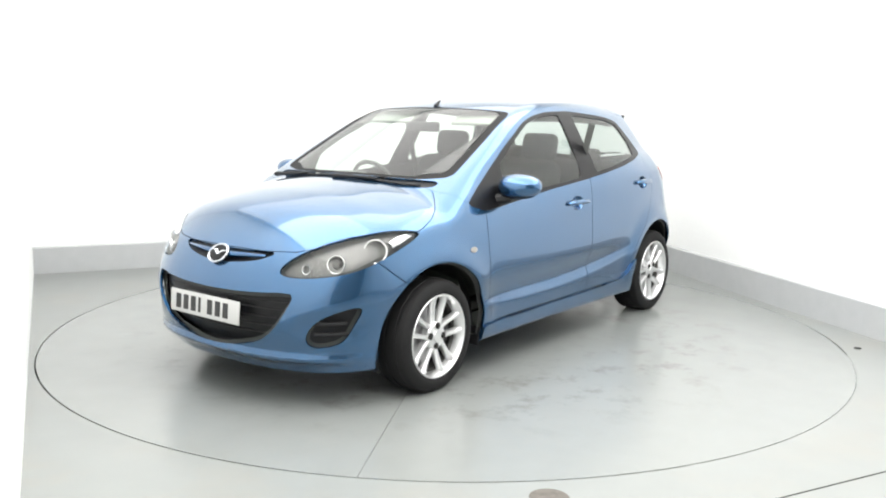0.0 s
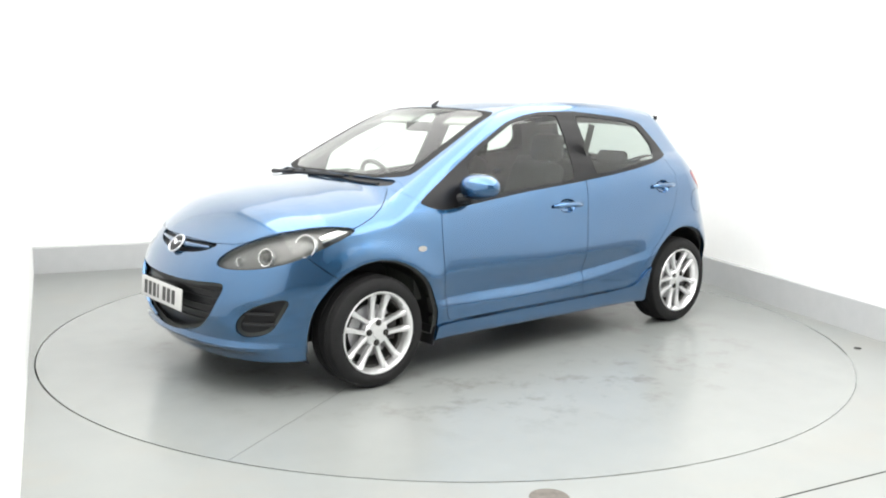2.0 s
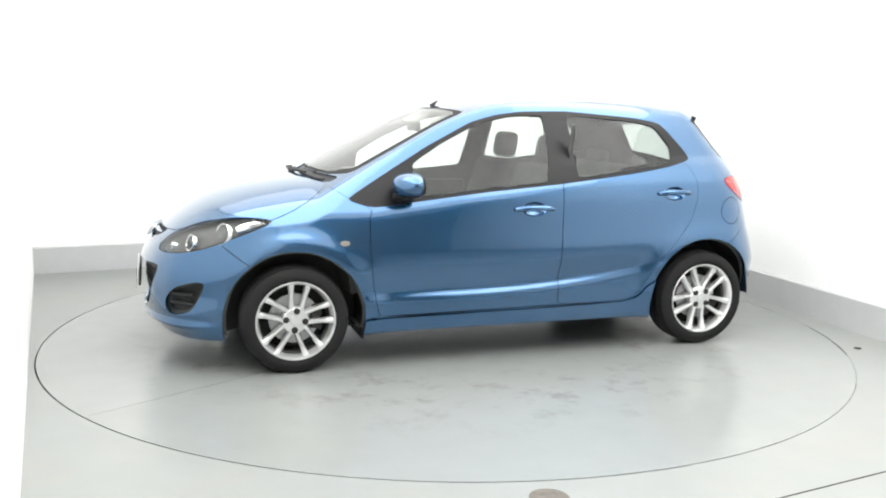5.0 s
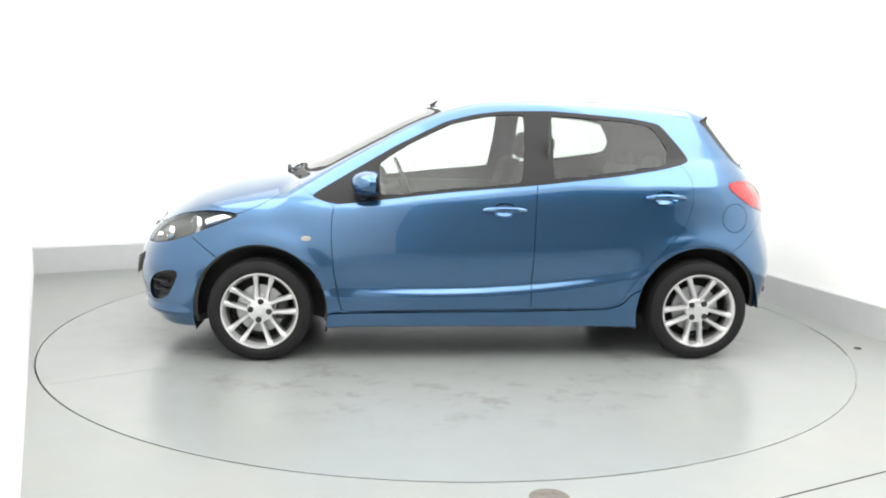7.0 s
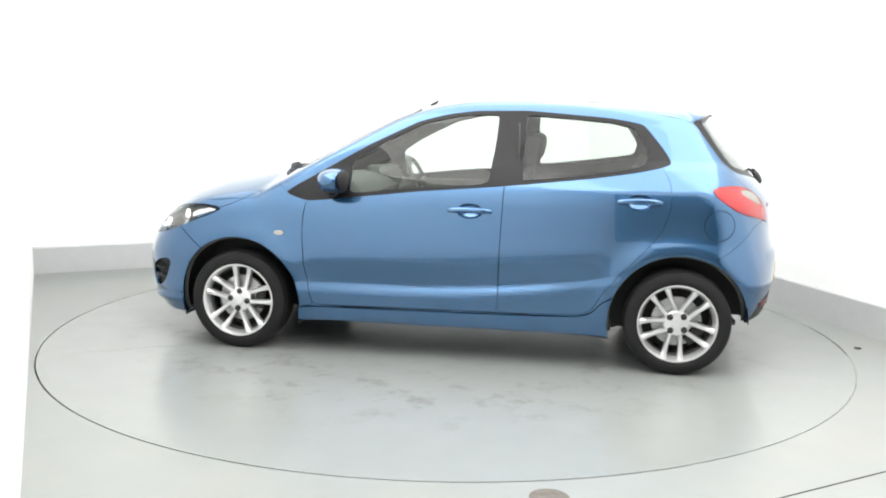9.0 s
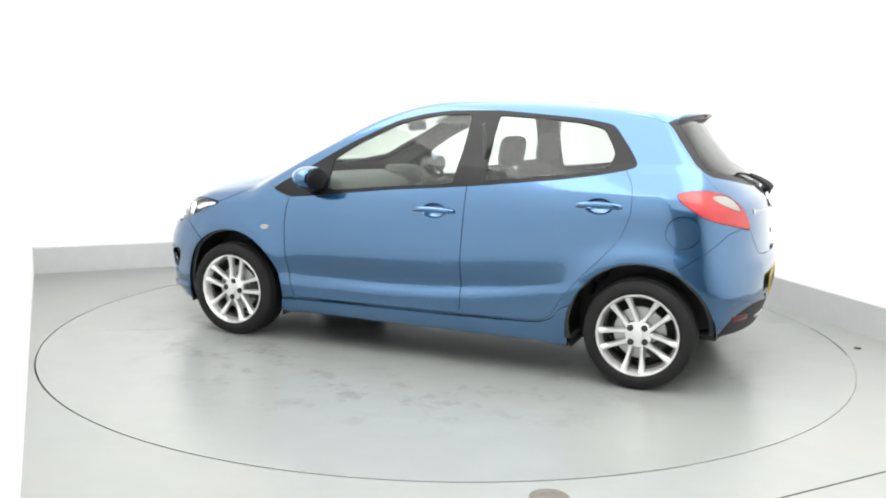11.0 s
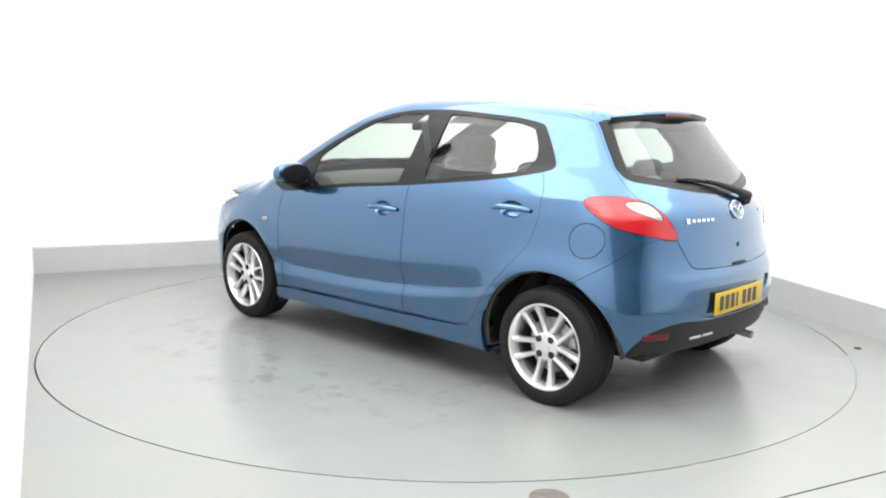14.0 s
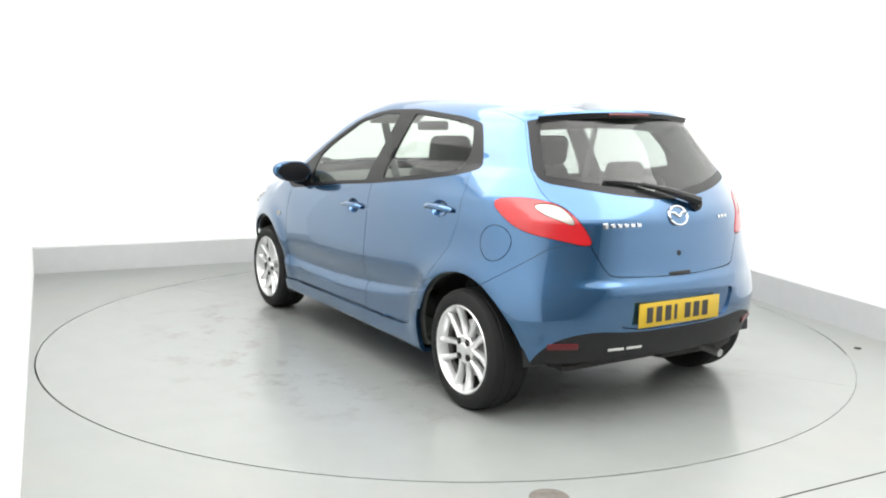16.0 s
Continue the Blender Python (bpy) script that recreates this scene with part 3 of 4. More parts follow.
def build_skin():
    skin = Skin(body_grid())
    shell = ("shell",)
    for ax in (AXLE, -AXLE):
        skin.cut(arch(ax), shell, "away")
    skin.cut(outline(WINDOWS, X, Z, left_side, 1, 0.02), shell, "pillar_trim")
    skin.cut(outline(FRONT_PANE, X, Z, left_side, 1, 0.015), ("pillar_trim",), "front_pane")
    skin.cut(outline(REAR_PANE, X, Z, left_side, 1, 0.015), ("pillar_trim",), "rear_pane")
    skin.cut(outline(FRONT_DOOR, X, Z, left_side, 1, 0.02), shell, "front_door")
    skin.cut(outline(REAR_DOOR, X, Z, left_side, 1, 0.02), shell, "rear_door")
    rail = ((-1.3, 1.10), (-1.19, 1.125), (-1.0, 1.2), (-0.3, 1.2), (0.3, 1.15), (0.83, 0.92), (1.0, 0.88))
    skin.cut(lambda p: np.where(p[:, 1] > 0.3, curve(p[:, 0], rail) - p[:, 2], 1.0), ("front_door", "rear_door"), "shell")
    skin.cut(outline(SCREEN_EDGE, X, Y, lambda p: p[:, 2] > 0.93, 1, 0.02), shell, "windscreen")
    skin.cut(lambda p: outline(SCREEN_EDGE, X, Y, lambda q: q[:, 2] > 0.93, 1, 0.02)(p) + 0.022 + 0.03 * np.clip((p[:, 1] - 0.42) / 0.08, 0, 1), ("windscreen",), "screen_clear")
    nose_side = lambda p: (p[:, 0] > 1.15) & (p[:, 1] > 0.2)
    skin.cut(outline(HEADLIGHT, FRONT_SIDE, Z, nose_side, 2), shell, "headlight")
    skin.cut(outline(SLOT, Y, Z, ahead_of(1.6), 1), shell, "slot")
    skin.cut(outline(MOUTH, Y, Z, ahead_of(1.6), 1), shell, "mouth")
    skin.cut(outline(FOG, FRONT_SIDE, Z, nose_side, 2), shell, "fog_recess")
    skin.cut(outline(BONNET, X, Y, lambda p: p[:, 2] > 0.70, 1), shell, "bonnet")
    skin.cut(outline(COWL, X, Y, lambda p: p[:, 2] > 0.90, 1), shell, "cowl")
    skin.cut(outline(FRONT_BUMPER, X, Z, ahead_of(1.3), 1), shell, "front_bumper")
    skin.cut(outline(FENDER, X, Z, left_side, 1), shell, "fender")
    tail_side = lambda p: (p[:, 0] < -1.15) & (p[:, 1] > 0.3)
    skin.cut(outline(TAILLIGHT, REAR_SIDE, Z, tail_side, 2), shell, "taillight")
    skin.cut(outline(TAIL_CLEAR, REAR_SIDE, Z, tail_side, 2), ("taillight",), "tail_clear")
    skin.cut(outline(HATCH, Y, Z, behind(-1.1), 1, 0.03), shell, "tailgate")
    skin.cut(outline(REAR_GLASS, Y, Z, behind(-1.1), 1, 0.03), ("tailgate",), "rear_glass")
    skin.cut(lambda p: outline(REAR_GLASS, Y, Z, behind(-1.1), 1, 0.03)(p) + 0.035, ("rear_glass",), "rear_clear")
    skin.cut(outline(REAR_BUMPER, X, Z, behind(-1.2), 1), shell, "rear_bumper")
    skin.cut(outline(BUMPER_SHADE, Y, Z, behind(-1.3), 1), ("rear_bumper",), "diffuser")
    skin.cut(outline(RECESS, Y, Z, behind(-1.3), 1), ("rear_bumper",), "recess")
    skin.cut(lambda p: np.where((p[:, 1] > 0.5), np.hypot(p[:, 0] + 1.437, p[:, 2] - 0.822) - 0.082, 1.0), shell, "fuel_flap")
    # strip between doors and sill, coloured black for the shade in that gap
    skin.cut(lambda p: np.where((p[:, 1] > 0.5) & (p[:, 0] < 0.76) & (p[:, 0] > -0.74), np.abs(p[:, 2] - 0.2845 - 0.011 * (0.775 - p[:, 0])) - 0.0028, 1.0),
             ("shell", "front_door", "rear_door"), "sill_gap")
    skin.cut(outline(SKIRT_EDGE, X, Z, left_side, 1, 0.02), shell, "side_skirt")
    for x, z in ((-0.106, 0.858), (-1.017, 0.934)):
        skin.cut(lambda p: np.where(p[:, 1] > 0.5, (np.hypot((p[:, 0] - x) / 0.072, (p[:, 2] - z) / 0.040) - 1) * 0.04, 1.0), ("front_door", "rear_door"), "bowl")
    skin.cut(lambda p: np.where((p[:, 0] < 0) & (p[:, 1] > 0.2), p[:, 2] - 1.12, 1.0), shell, "quarter")
    return skin


def surface(a, b, axis="y"):
    """The point of the left body side at (x, z), or of its nose or tail at (y, z), and the normal there."""
    lo, hi = 0.0, {"y": 1.2, "nose": 2.4, "tail": -2.4, "top": 2.0}[axis]
    put = {"y": lambda m: (a, m, b), "nose": lambda m: (m, a, b), "tail": lambda m: (m, a, b), "top": lambda m: (a, b, m)}[axis]
    if axis == "top":
        lo = 0.6
    for _ in range(40):
        m = (lo + hi) / 2
        if body(*(np.array([c]) for c in put(m)))[0] < 0:
            lo = m
        else:
            hi = m
    p = put(lo)
    return Vector(p), Vector(slope(*(np.array([c]) for c in p))[0])


def on_body(a, b, axis="y", lift=0.0):
    """A pose on the body: its z along the normal, its x level."""
    p, n = surface(a, b, axis)
    level = Vector((0, 0, 1)).cross(n).normalized()
    m = Matrix((level, n.cross(level), n)).transposed().to_4x4()
    return Matrix.Translation(p + n * lift) @ m


def both(s):
    return Matrix.Diagonal((1, s, 1, 1))


def mirrored(bm, s):
    if s < 0:
        bmesh.ops.transform(bm, matrix=both(-1), verts=bm.verts)
        bmesh.ops.reverse_faces(bm, faces=bm.faces)
    return bm


def add_disc(bm, m, rx, rz, depth, steps=32, bevel=0.25):
    """An oval button: flat face with a rounded rim."""
    scale = Matrix.Diagonal((rx, rz, 1, 1))
    return add_lathe(bm, ((1.0, -depth), (1.0, depth * (1 - bevel)), (0.94, depth), (0.0, depth)), m @ scale, steps)


def add_ring(bm, m, rx, rz, width, steps=40):
    points = [m @ Vector((rx * math.cos(math.tau * i / steps), rz * math.sin(math.tau * i / steps), 0)) for i in range(steps)]
    return add_tube(bm, points, width, 6, True)


def build_badge(car, m, size, name, ground):
    """An oval chrome ring with a plain wing bar in it."""
    bm = bmesh.new()
    add_ring(bm, m, size, size * 0.80, size * 0.10)
    for s in (-1, 1):
        add_tube(bm, [m @ Vector((0, -size * 0.12, 0.001)), m @ Vector((s * size * 0.38, size * 0.22, 0.001)), m @ Vector((s * size * 0.9, size * 0.30, 0.001))],
                 [size * 0.11, size * 0.13, size * 0.06], 6)
    badge = part(name, bm, CHROME, car, "oval chrome badge")
    part("badge_plate", add_disc(bmesh.new(), m @ pose(0, 0, -0.004), size * 0.95, size * 0.75, 0.003), ground, badge)


def build_plate(car, m, material, name, label):
    """A number plate with plain bars for its signs."""
    plate = part(name, box((0.52, 0.111, 0.006), m, 0.002), material, car, label)
    x = -0.215
    for i in range(7):
        if i == 4:
            x += 0.03
        w = 0.018 if i == 3 else 0.038
        part("sign_bar", box((w, 0.072, 0.002), m @ pose(x + w / 2, 0, 0.0035)), INK, plate, "dark plain bar")
        x += w + 0.020


def build_front(car, skin):
    bumper = panel("front_bumper", skin, skin.pick(("front_bumper",)), PAINT, car)
    bonnet = panel("bonnet", skin, skin.pick(("bonnet",)), PAINT, car)
    panel("cowl", skin, skin.pick(("cowl",)), BLACK, car, "black plastic cowl under the windscreen", lift=-0.012, gap=0, fold=0)
    # lower grille: recessed black bowl with slats behind the mouth
    mouth = panel("lower_grille", skin, skin.pick(("mouth",)), TRIM, bumper, "wide black lower grille", gap=0.004, fold=0.0, lift=-0.045)
    panel("grille_rim", skin, skin.pick(("mouth",)), BLACK, bumper, "", gap=0.0, fold=0.05, lift=-0.10)
    for z, w in ((0.36, 0.34), (0.40, 0.38), (0.44, 0.40), (0.48, 0.43), (0.515, 0.45)):
        points = []
        for i in range(25):
            y = w * (i / 12 - 1)
            p, n = surface(abs(y), z, "nose")
            points.append((p.x - 0.043, y, z))
        part("grille_slat", tube(points, 0.0035, 6), BLACK, mouth)
    slot = panel("upper_grille", skin, skin.pick(("slot",)), BLACK, bumper, "slim black upper grille", gap=0.0, fold=0.0, lift=-0.022)
    for s in (1, -1):
        points = []
        for i in range(13):
            y = 0.03 + 0.255 * i / 12
            p, n = surface(y, 0.698 + 0.012 * i / 12, "nose")
            points.append((p.x - 0.004, s * y, 0.698 + 0.012 * i / 12))
        part("grille_wing", tube(points, [0.0175 - 0.010 * i / 12 for i in range(13)], 8), PAINT, slot, "blue grille wing")
    build_badge(car, on_body(0.0, 0.690, "nose", 0.016), 0.062, "front_badge", TRIM)
    # plate stands a little proud of the grille
    p, n = surface(0.0, 0.45, "nose")
    build_plate(car, Matrix.Translation((p.x + 0.004, 0, 0.452)) @ pose(0, 0, 0, 86, 0, 90), WHITE_PLATE, "front_plate", "white front number plate")
    part("plate_holder", box((0.30, 0.125, 0.012), Matrix.Translation((p.x - 0.010, 0, 0.448)) @ pose(0, 0, 0, 86, 0, 90), 0.003), BLACK, car)
    for s in (1, -1):
        fog = panel("fog_recess", skin, skin.pick(("fog_recess",)), BLACK, bumper, "black fog lamp recess", side=s, gap=0.0, fold=0.0, lift=-0.035)
        for z in (0.375, 0.425):
            points = []
            for i in range(7):
                y = 0.575 + 0.105 * i / 6
                q, n = surface(y, z, "nose")
                points.append((q.x - 0.018, s * y, z))
            part("fog_slat", tube(points, 0.009, 6), BLACK, fog)


def build_headlight(car, skin, s):
    """A clear lens over a grey housing with a round projector and a bright reflector bowl."""
    lamp = panel("headlight", skin, skin.pick(("headlight",)), LAMP_GREY, car, "long almond-shaped clear headlight", side=s, gap=0.004, fold=0.0, lift=-0.031)
    panel("lens_rim", skin, skin.pick(("headlight",)), BLACK, lamp, "", side=s, gap=-0.001, fold=0.0, lift=-0.034)
    panel("lens", skin, skin.pick(("headlight",)), CLEAR, lamp, "clear lamp lens", side=s, gap=0.005, fold=0.012)
    for (x, z), r, kind in (((1.775, 0.705), 0.040, "projector"), ((1.61, 0.757), 0.052, "reflector_bowl"), ((1.86, 0.678), 0.020, "side_lamp")):
        q, n = surface(x, z, "y")
        aim = (n + Vector((1.4, 0.25, 0))).normalized()
        m = Matrix.Translation(q - n * 0.025) @ aim.to_track_quat("Z", "Y").to_matrix().to_4x4()
        bowl = part(kind, mirrored(lathe(((r * 0.55, -0.030), (r * 0.85, -0.010), (r, 0.010), (r * 1.10, 0.011), (r * 1.12, -0.01)), m, 32), s), LAMP_CHROME, lamp, "bright lamp reflector")
        if kind != "side_lamp":
            part("bulb", mirrored(lathe(((r * 0.6, -0.02), (r * 0.58, 0.0), (r * 0.4, 0.012), (0.0, 0.018)), m, 24), s), CLEAR if kind != "projector" else LAMP_GREY, bowl)
    bm = bmesh.new()
    points = [surface(x, z, "y") for x, z in ((1.54, 0.775), (1.49, 0.792), (1.44, 0.806), (1.40, 0.814))]
    add_tube(bm, [p - n * 0.02 for p, n in points], [0.022, 0.024, 0.018, 0.008], 8)
    part("indicator", mirrored(bm, s), LAMP_CHROME, lamp, "bright indicator lamp")


def build_rear(car, skin):
    gate = panel("tailgate", skin, skin.pick(("tailgate",)), PAINT, car)
    panel("rear_window", skin, skin.pick(("rear_clear",)), DARK_PANE, gate, "tinted rear window", gap=0.0, fold=0.0, lift=-0.002)
    panel("glass_border", skin, skin.pick(("rear_glass",)), TRIM, gate, "black rear window border", gap=0.001, fold=0.006, lift=-0.002)
    bumper = panel("rear_bumper", skin, skin.pick(("rear_bumper",)), PAINT, car)
    # lower bumper coloured black, mostly for the shade beneath the plate
    panel("diffuser", skin, skin.pick(("diffuser",)), BLACK, bumper, "lower bumper with its shade painted black", gap=0.0, lift=-0.004)
    panel("plate_recess", skin, skin.pick(("recess",)), PAINT, bumper, "recess for the plate", gap=0.0, fold=0.0, lift=-0.010)
    p, n = surface(0.0, 0.51, "tail")
    build_plate(car, Matrix.Translation((p.x + 0.002, 0, 0.508)) @ pose(0, 0, 0, 90, 0, -90), YELLOW_PLATE, "rear_plate", "yellow rear number plate")
    build_badge(car, on_body(0.0, 0.944, "tail", 0.004), 0.056, "rear_badge", PAINT)
    bm = bmesh.new()
    for i in range(6):
        add_box(bm, (0.024, 0.016 if i else 0.026, 0.004), on_body(0.235 + 0.033 * (5 - i), 0.912, "tail", 0.002), 0.001)
    part("model_script", bm, CHROME, gate, "small chrome bars of lettering")
    bm = bmesh.new()
    for i in range(3):
        m = on_body(0.30 + 0.03 * i, 0.925, "tail", 0.002)
        add_box(bm, (0.022, 0.014, 0.004), both(-1) @ m, 0.001)
    part("model_script", bm, CHROME, gate, "small chrome bars of lettering")
    part("lock_button", add_disc(bmesh.new(), on_body(0.0, 0.775, "tail"), 0.012, 0.012, 0.003), BLACK, gate)
    part("gate_grip", box((0.13, 0.018, 0.014), on_body(0.0, 0.684, "tail", 0.0), 0.005), BLACK, gate)
    # rear wiper
    pivot = surface(0.14, 0.985, "tail")[0]
    pivot = Vector((pivot.x, -0.14, pivot.z))
    bm = bmesh.new()
    add_lathe(bm, ((0.030, -0.01), (0.030, 0.02), (0.020, 0.032), (0, 0.034)), Matrix.Translation(pivot) @ pose(0, 0, 0, 0, -70, 0), 20)
    rest = []
    for i in range(9):
        y, z = -0.14 + 0.46 * i / 8, 0.985 + 0.105 * math.sin(i / 8 * 1.5)
        q, n = surface(abs(y), z, "tail")
        rest.append(Vector((q.x, y, z)) + Vector((n.x, n.y if y > 0 else -n.y, n.z)) * (0.032 - 0.014 * i / 8))
    add_tube(bm, rest[:6], [0.024, 0.021, 0.018, 0.015, 0.012, 0.010], 8)
    wiper = part("rear_wiper", bm, BLACK, gate, "black rear wiper")
    part("blade", tube([r + Vector((0.012, 0, -0.004)) for r in rest[2:]], 0.008, 6), RUBBER, wiper)
    # roof spoiler: curved wing over the rear window
    bm = bmesh.new()
    rows = []
    for i in range(33):
        y = 0.518 * (i / 16 - 1)
        k = abs(y) / 0.518
        root, tip = -1.10 + 0.03 * k ** 2, -1.435 + 0.10 * k ** 2 + 0.05 * k ** 8
        a = surface(root, abs(y), "top")[0].z
        zt = 1.420 - 0.026 * k ** 2 - 0.03 * k ** 8
        row = []
        for x, z in ((root, a + 0.001), ((root + tip) / 2, (a + zt) / 2 + 0.006), (tip + 0.008, zt), (tip, zt - 0.012), (tip + 0.008, zt - 0.034),
                     (tip + 0.10, zt - 0.056 - 0.01 * k), (root - 0.10, a - 0.07 - 0.02 * k), (root - 0.02, a - 0.045)):
            row.append(bm.verts.new((x, y, z)))
        rows.append(row)
    for a, b in zip(rows, rows[1:]):
        for i in range(8):
            bm.faces.new((a[i], a[(i + 1) % 8], b[(i + 1) % 8], b[i]))
    bm.faces.new(rows[0]), bm.faces.new(rows[-1])
    spoiler = part("roof_spoiler", bm, PAINT, car, "blue roof spoiler over the rear window", smooth=40)
    bm = bmesh.new()
    under = []
    for i in range(25):
        y = 0.487 * (i / 12 - 1)
        k = abs(y) / 0.518
        tip = -1.435 + 0.10 * k ** 2
        zt = 1.420 - 0.026 * k ** 2
        under.append([bm.verts.new((tip + d, y, zt + h)) for d, h in ((-0.003, -0.013), (0.004, -0.0370), (0.10, -0.061 - 0.01 * k), (0.22, -0.095))])
    for a, b in zip(under, under[1:]):
        for i in range(3):
            bm.faces.new((a[i], a[i + 1], b[i + 1], b[i]))
    part("spoiler_underside", bm, TRIM, spoiler, "black spoiler underside")
    points = [(-1.4415 + 0.10 * (y / 0.518) ** 2 + 0.002, y, 1.3970 - 0.026 * (y / 0.518) ** 2) for y in (-0.13, -0.065, 0, 0.065, 0.13)]
    part("brake_light", tube(points, 0.008, 8), DEEP_RED, spoiler, "red high brake light")
    for s in (1, -1):
        tail = panel("taillight", skin, skin.pick(("taillight",)), RED, car, "glossy red tail light", side=s, gap=0.003, fold=0.02, lift=0.003)
        panel("clear_lens", skin, skin.pick(("tail_clear",)), PALE_LENS, tail, "clear reversing lens", side=s, gap=0.001, fold=0.01, lift=0.001)
        panel("lamp_seal", skin, skin.pick(("taillight", "tail_clear")), BLACK, tail, "", side=s, gap=0.0, fold=0.0, lift=-0.006)
        bm = bmesh.new()
        m = on_body(0.60, 0.385, "tail", 0.000)
        add_box(bm, (0.14, 0.030, 0.008), m, 0.004)
        part("reflector", mirrored(bm, s), DEEP_RED, bumper, "dark red bumper reflector")
    # pale strips put in for the brightness seen through a slot in the bumper
    for y in (0.345, 0.245):
        part("bright_slot_strip", box((0.085, 0.012, 0.006), on_body(y, 0.356, "tail", -0.001), 0.002), WHITE_PLATE, bumper, "pale strip for a bright slot low in the bumper")
    bm = bmesh.new()
    add_lathe(bm, ((0.0, -0.25), (0.085, -0.24), (0.10, -0.2), (0.10, 0.2), (0.085, 0.24), (0, 0.25)), pose(-1.52, -0.40, 0.255, 90, 0, 0) @ Matrix.Diagonal((1.0, 0.75, 1, 1)), 24)
    exhaust = part("exhaust", bm, SOOT, car, "grimy black exhaust silencer")
    part("tailpipe", tube(((-1.55, -0.40, 0.245), (-1.64, -0.42, 0.232), (-1.725, -0.425, 0.222)), 0.021, 14), DISC, exhaust, "steel tailpipe")


def build_handle(door, x, z, length, s):
    m = on_body(x, z)
    bm = bmesh.new()
    add_lathe(bm, ((1.04, -0.001), (0.97, -0.006), (0.8, -0.020), (0.4, -0.030), (0.0, -0.032)), m @ Matrix.Diagonal((0.072, 0.040, 1, 1)), 28)
    cup = mirrored(bm, s)
    bm = bmesh.new()
    points = []
    for i in range(11):
        u = i / 5 - 1
        q, n = surface(x + u * length / 2, z + 0.006 * (1 - u * u), "y")
        points.append(q + n * (0.006 + 0.022 * (1 - u ** 4)))
    add_tube(bm, points, [0.011, 0.0135, 0.015, 0.015, 0.015, 0.015, 0.015, 0.015, 0.015, 0.0135, 0.011], 10)
    handle = part("door_handle", mirrored(bm, s), PAINT, door, "blue door handle")
    part("handle_bowl", cup, PAINT, handle, "hollow behind the handle")


def build_mirror(car, s):
    """A door mirror: painted shell, black lower half and foot, a mirror glass facing back."""
    bm = bmesh.new()
    bmesh.ops.create_uvsphere(bm, u_segments=28, v_segments=18, radius=1.0, matrix=Matrix())
    for v in bm.verts:
        x, y, z = v.co
        flat_back = max(x, -0.45)
        v.co = Vector((0.640 + 0.100 * flat_back * (1 - 0.25 * max(0, y)), 0.885 + 0.125 * math.copysign(abs(y) ** 0.85, y),
                       1.005 + 0.068 * math.copysign(abs(z) ** 0.85, z) * (1 - 0.12 * y) + 0.006 * y))
    cap = bm.copy()
    bmesh.ops.bisect_plane(cap, geom=cap.verts[:] + cap.edges[:] + cap.faces[:], plane_co=(0, 0, 0.960), plane_no=(0.0, 0.0, 1), clear_inner=True)
    bmesh.ops.bisect_plane(bm, geom=bm.verts[:] + bm.edges[:] + bm.faces[:], plane_co=(0, 0, 0.960), plane_no=(0.0, 0.0, 1), clear_outer=True)
    mirror = part("door_mirror", mirrored(cap, s), PAINT, car, "blue door mirror")
    add_tube(bm, ((0.70, 0.735, 0.925), (0.68, 0.79, 0.935), (0.665, 0.85, 0.945)), [0.035, 0.030, 0.026], 10)
    part("mirror_foot", mirrored(bm, s), BLACK, mirror, "black mirror foot")
    glass_bm = add_disc(bmesh.new(), pose(0.592, 0.885, 1.005, 0, -90, 0) @ pose(0, 0, 0, 0, 0, 90), 0.105, 0.056, 0.004)
    part("mirror_glass", mirrored(glass_bm, s), TRIM, mirror, "dark mirror glass")


def build_screen_wipers(car):
    for y0, y1, x0 in ((-0.52, -0.02, 1.06), (0.02, 0.52, 1.06)):
        bm = bmesh.new()
        points = []
        for i in range(13):
            y = y0 + (y1 - y0) * i / 12
            x = 1.105 - 0.24 * y * y + 0.012 * math.sin(i / 12 * math.pi)
            q, n = surface(x, abs(y), "top")
            points.append(Vector((q.x, y, q.z + 0.006)))
        add_tube(bm, points, 0.007, 6)
        wiper = part("windscreen_wiper", bm, BLACK, car, "black windscreen wiper")
        arm = [points[6] + Vector((0, 0, 0.010)), points[3] + Vector((0.03, 0, 0.008)), points[0] + Vector((0.045, -0.03, 0.0))]
        part("wiper_arm", tube(arm, [0.007, 0.010, 0.014], 8), BLACK, wiper)


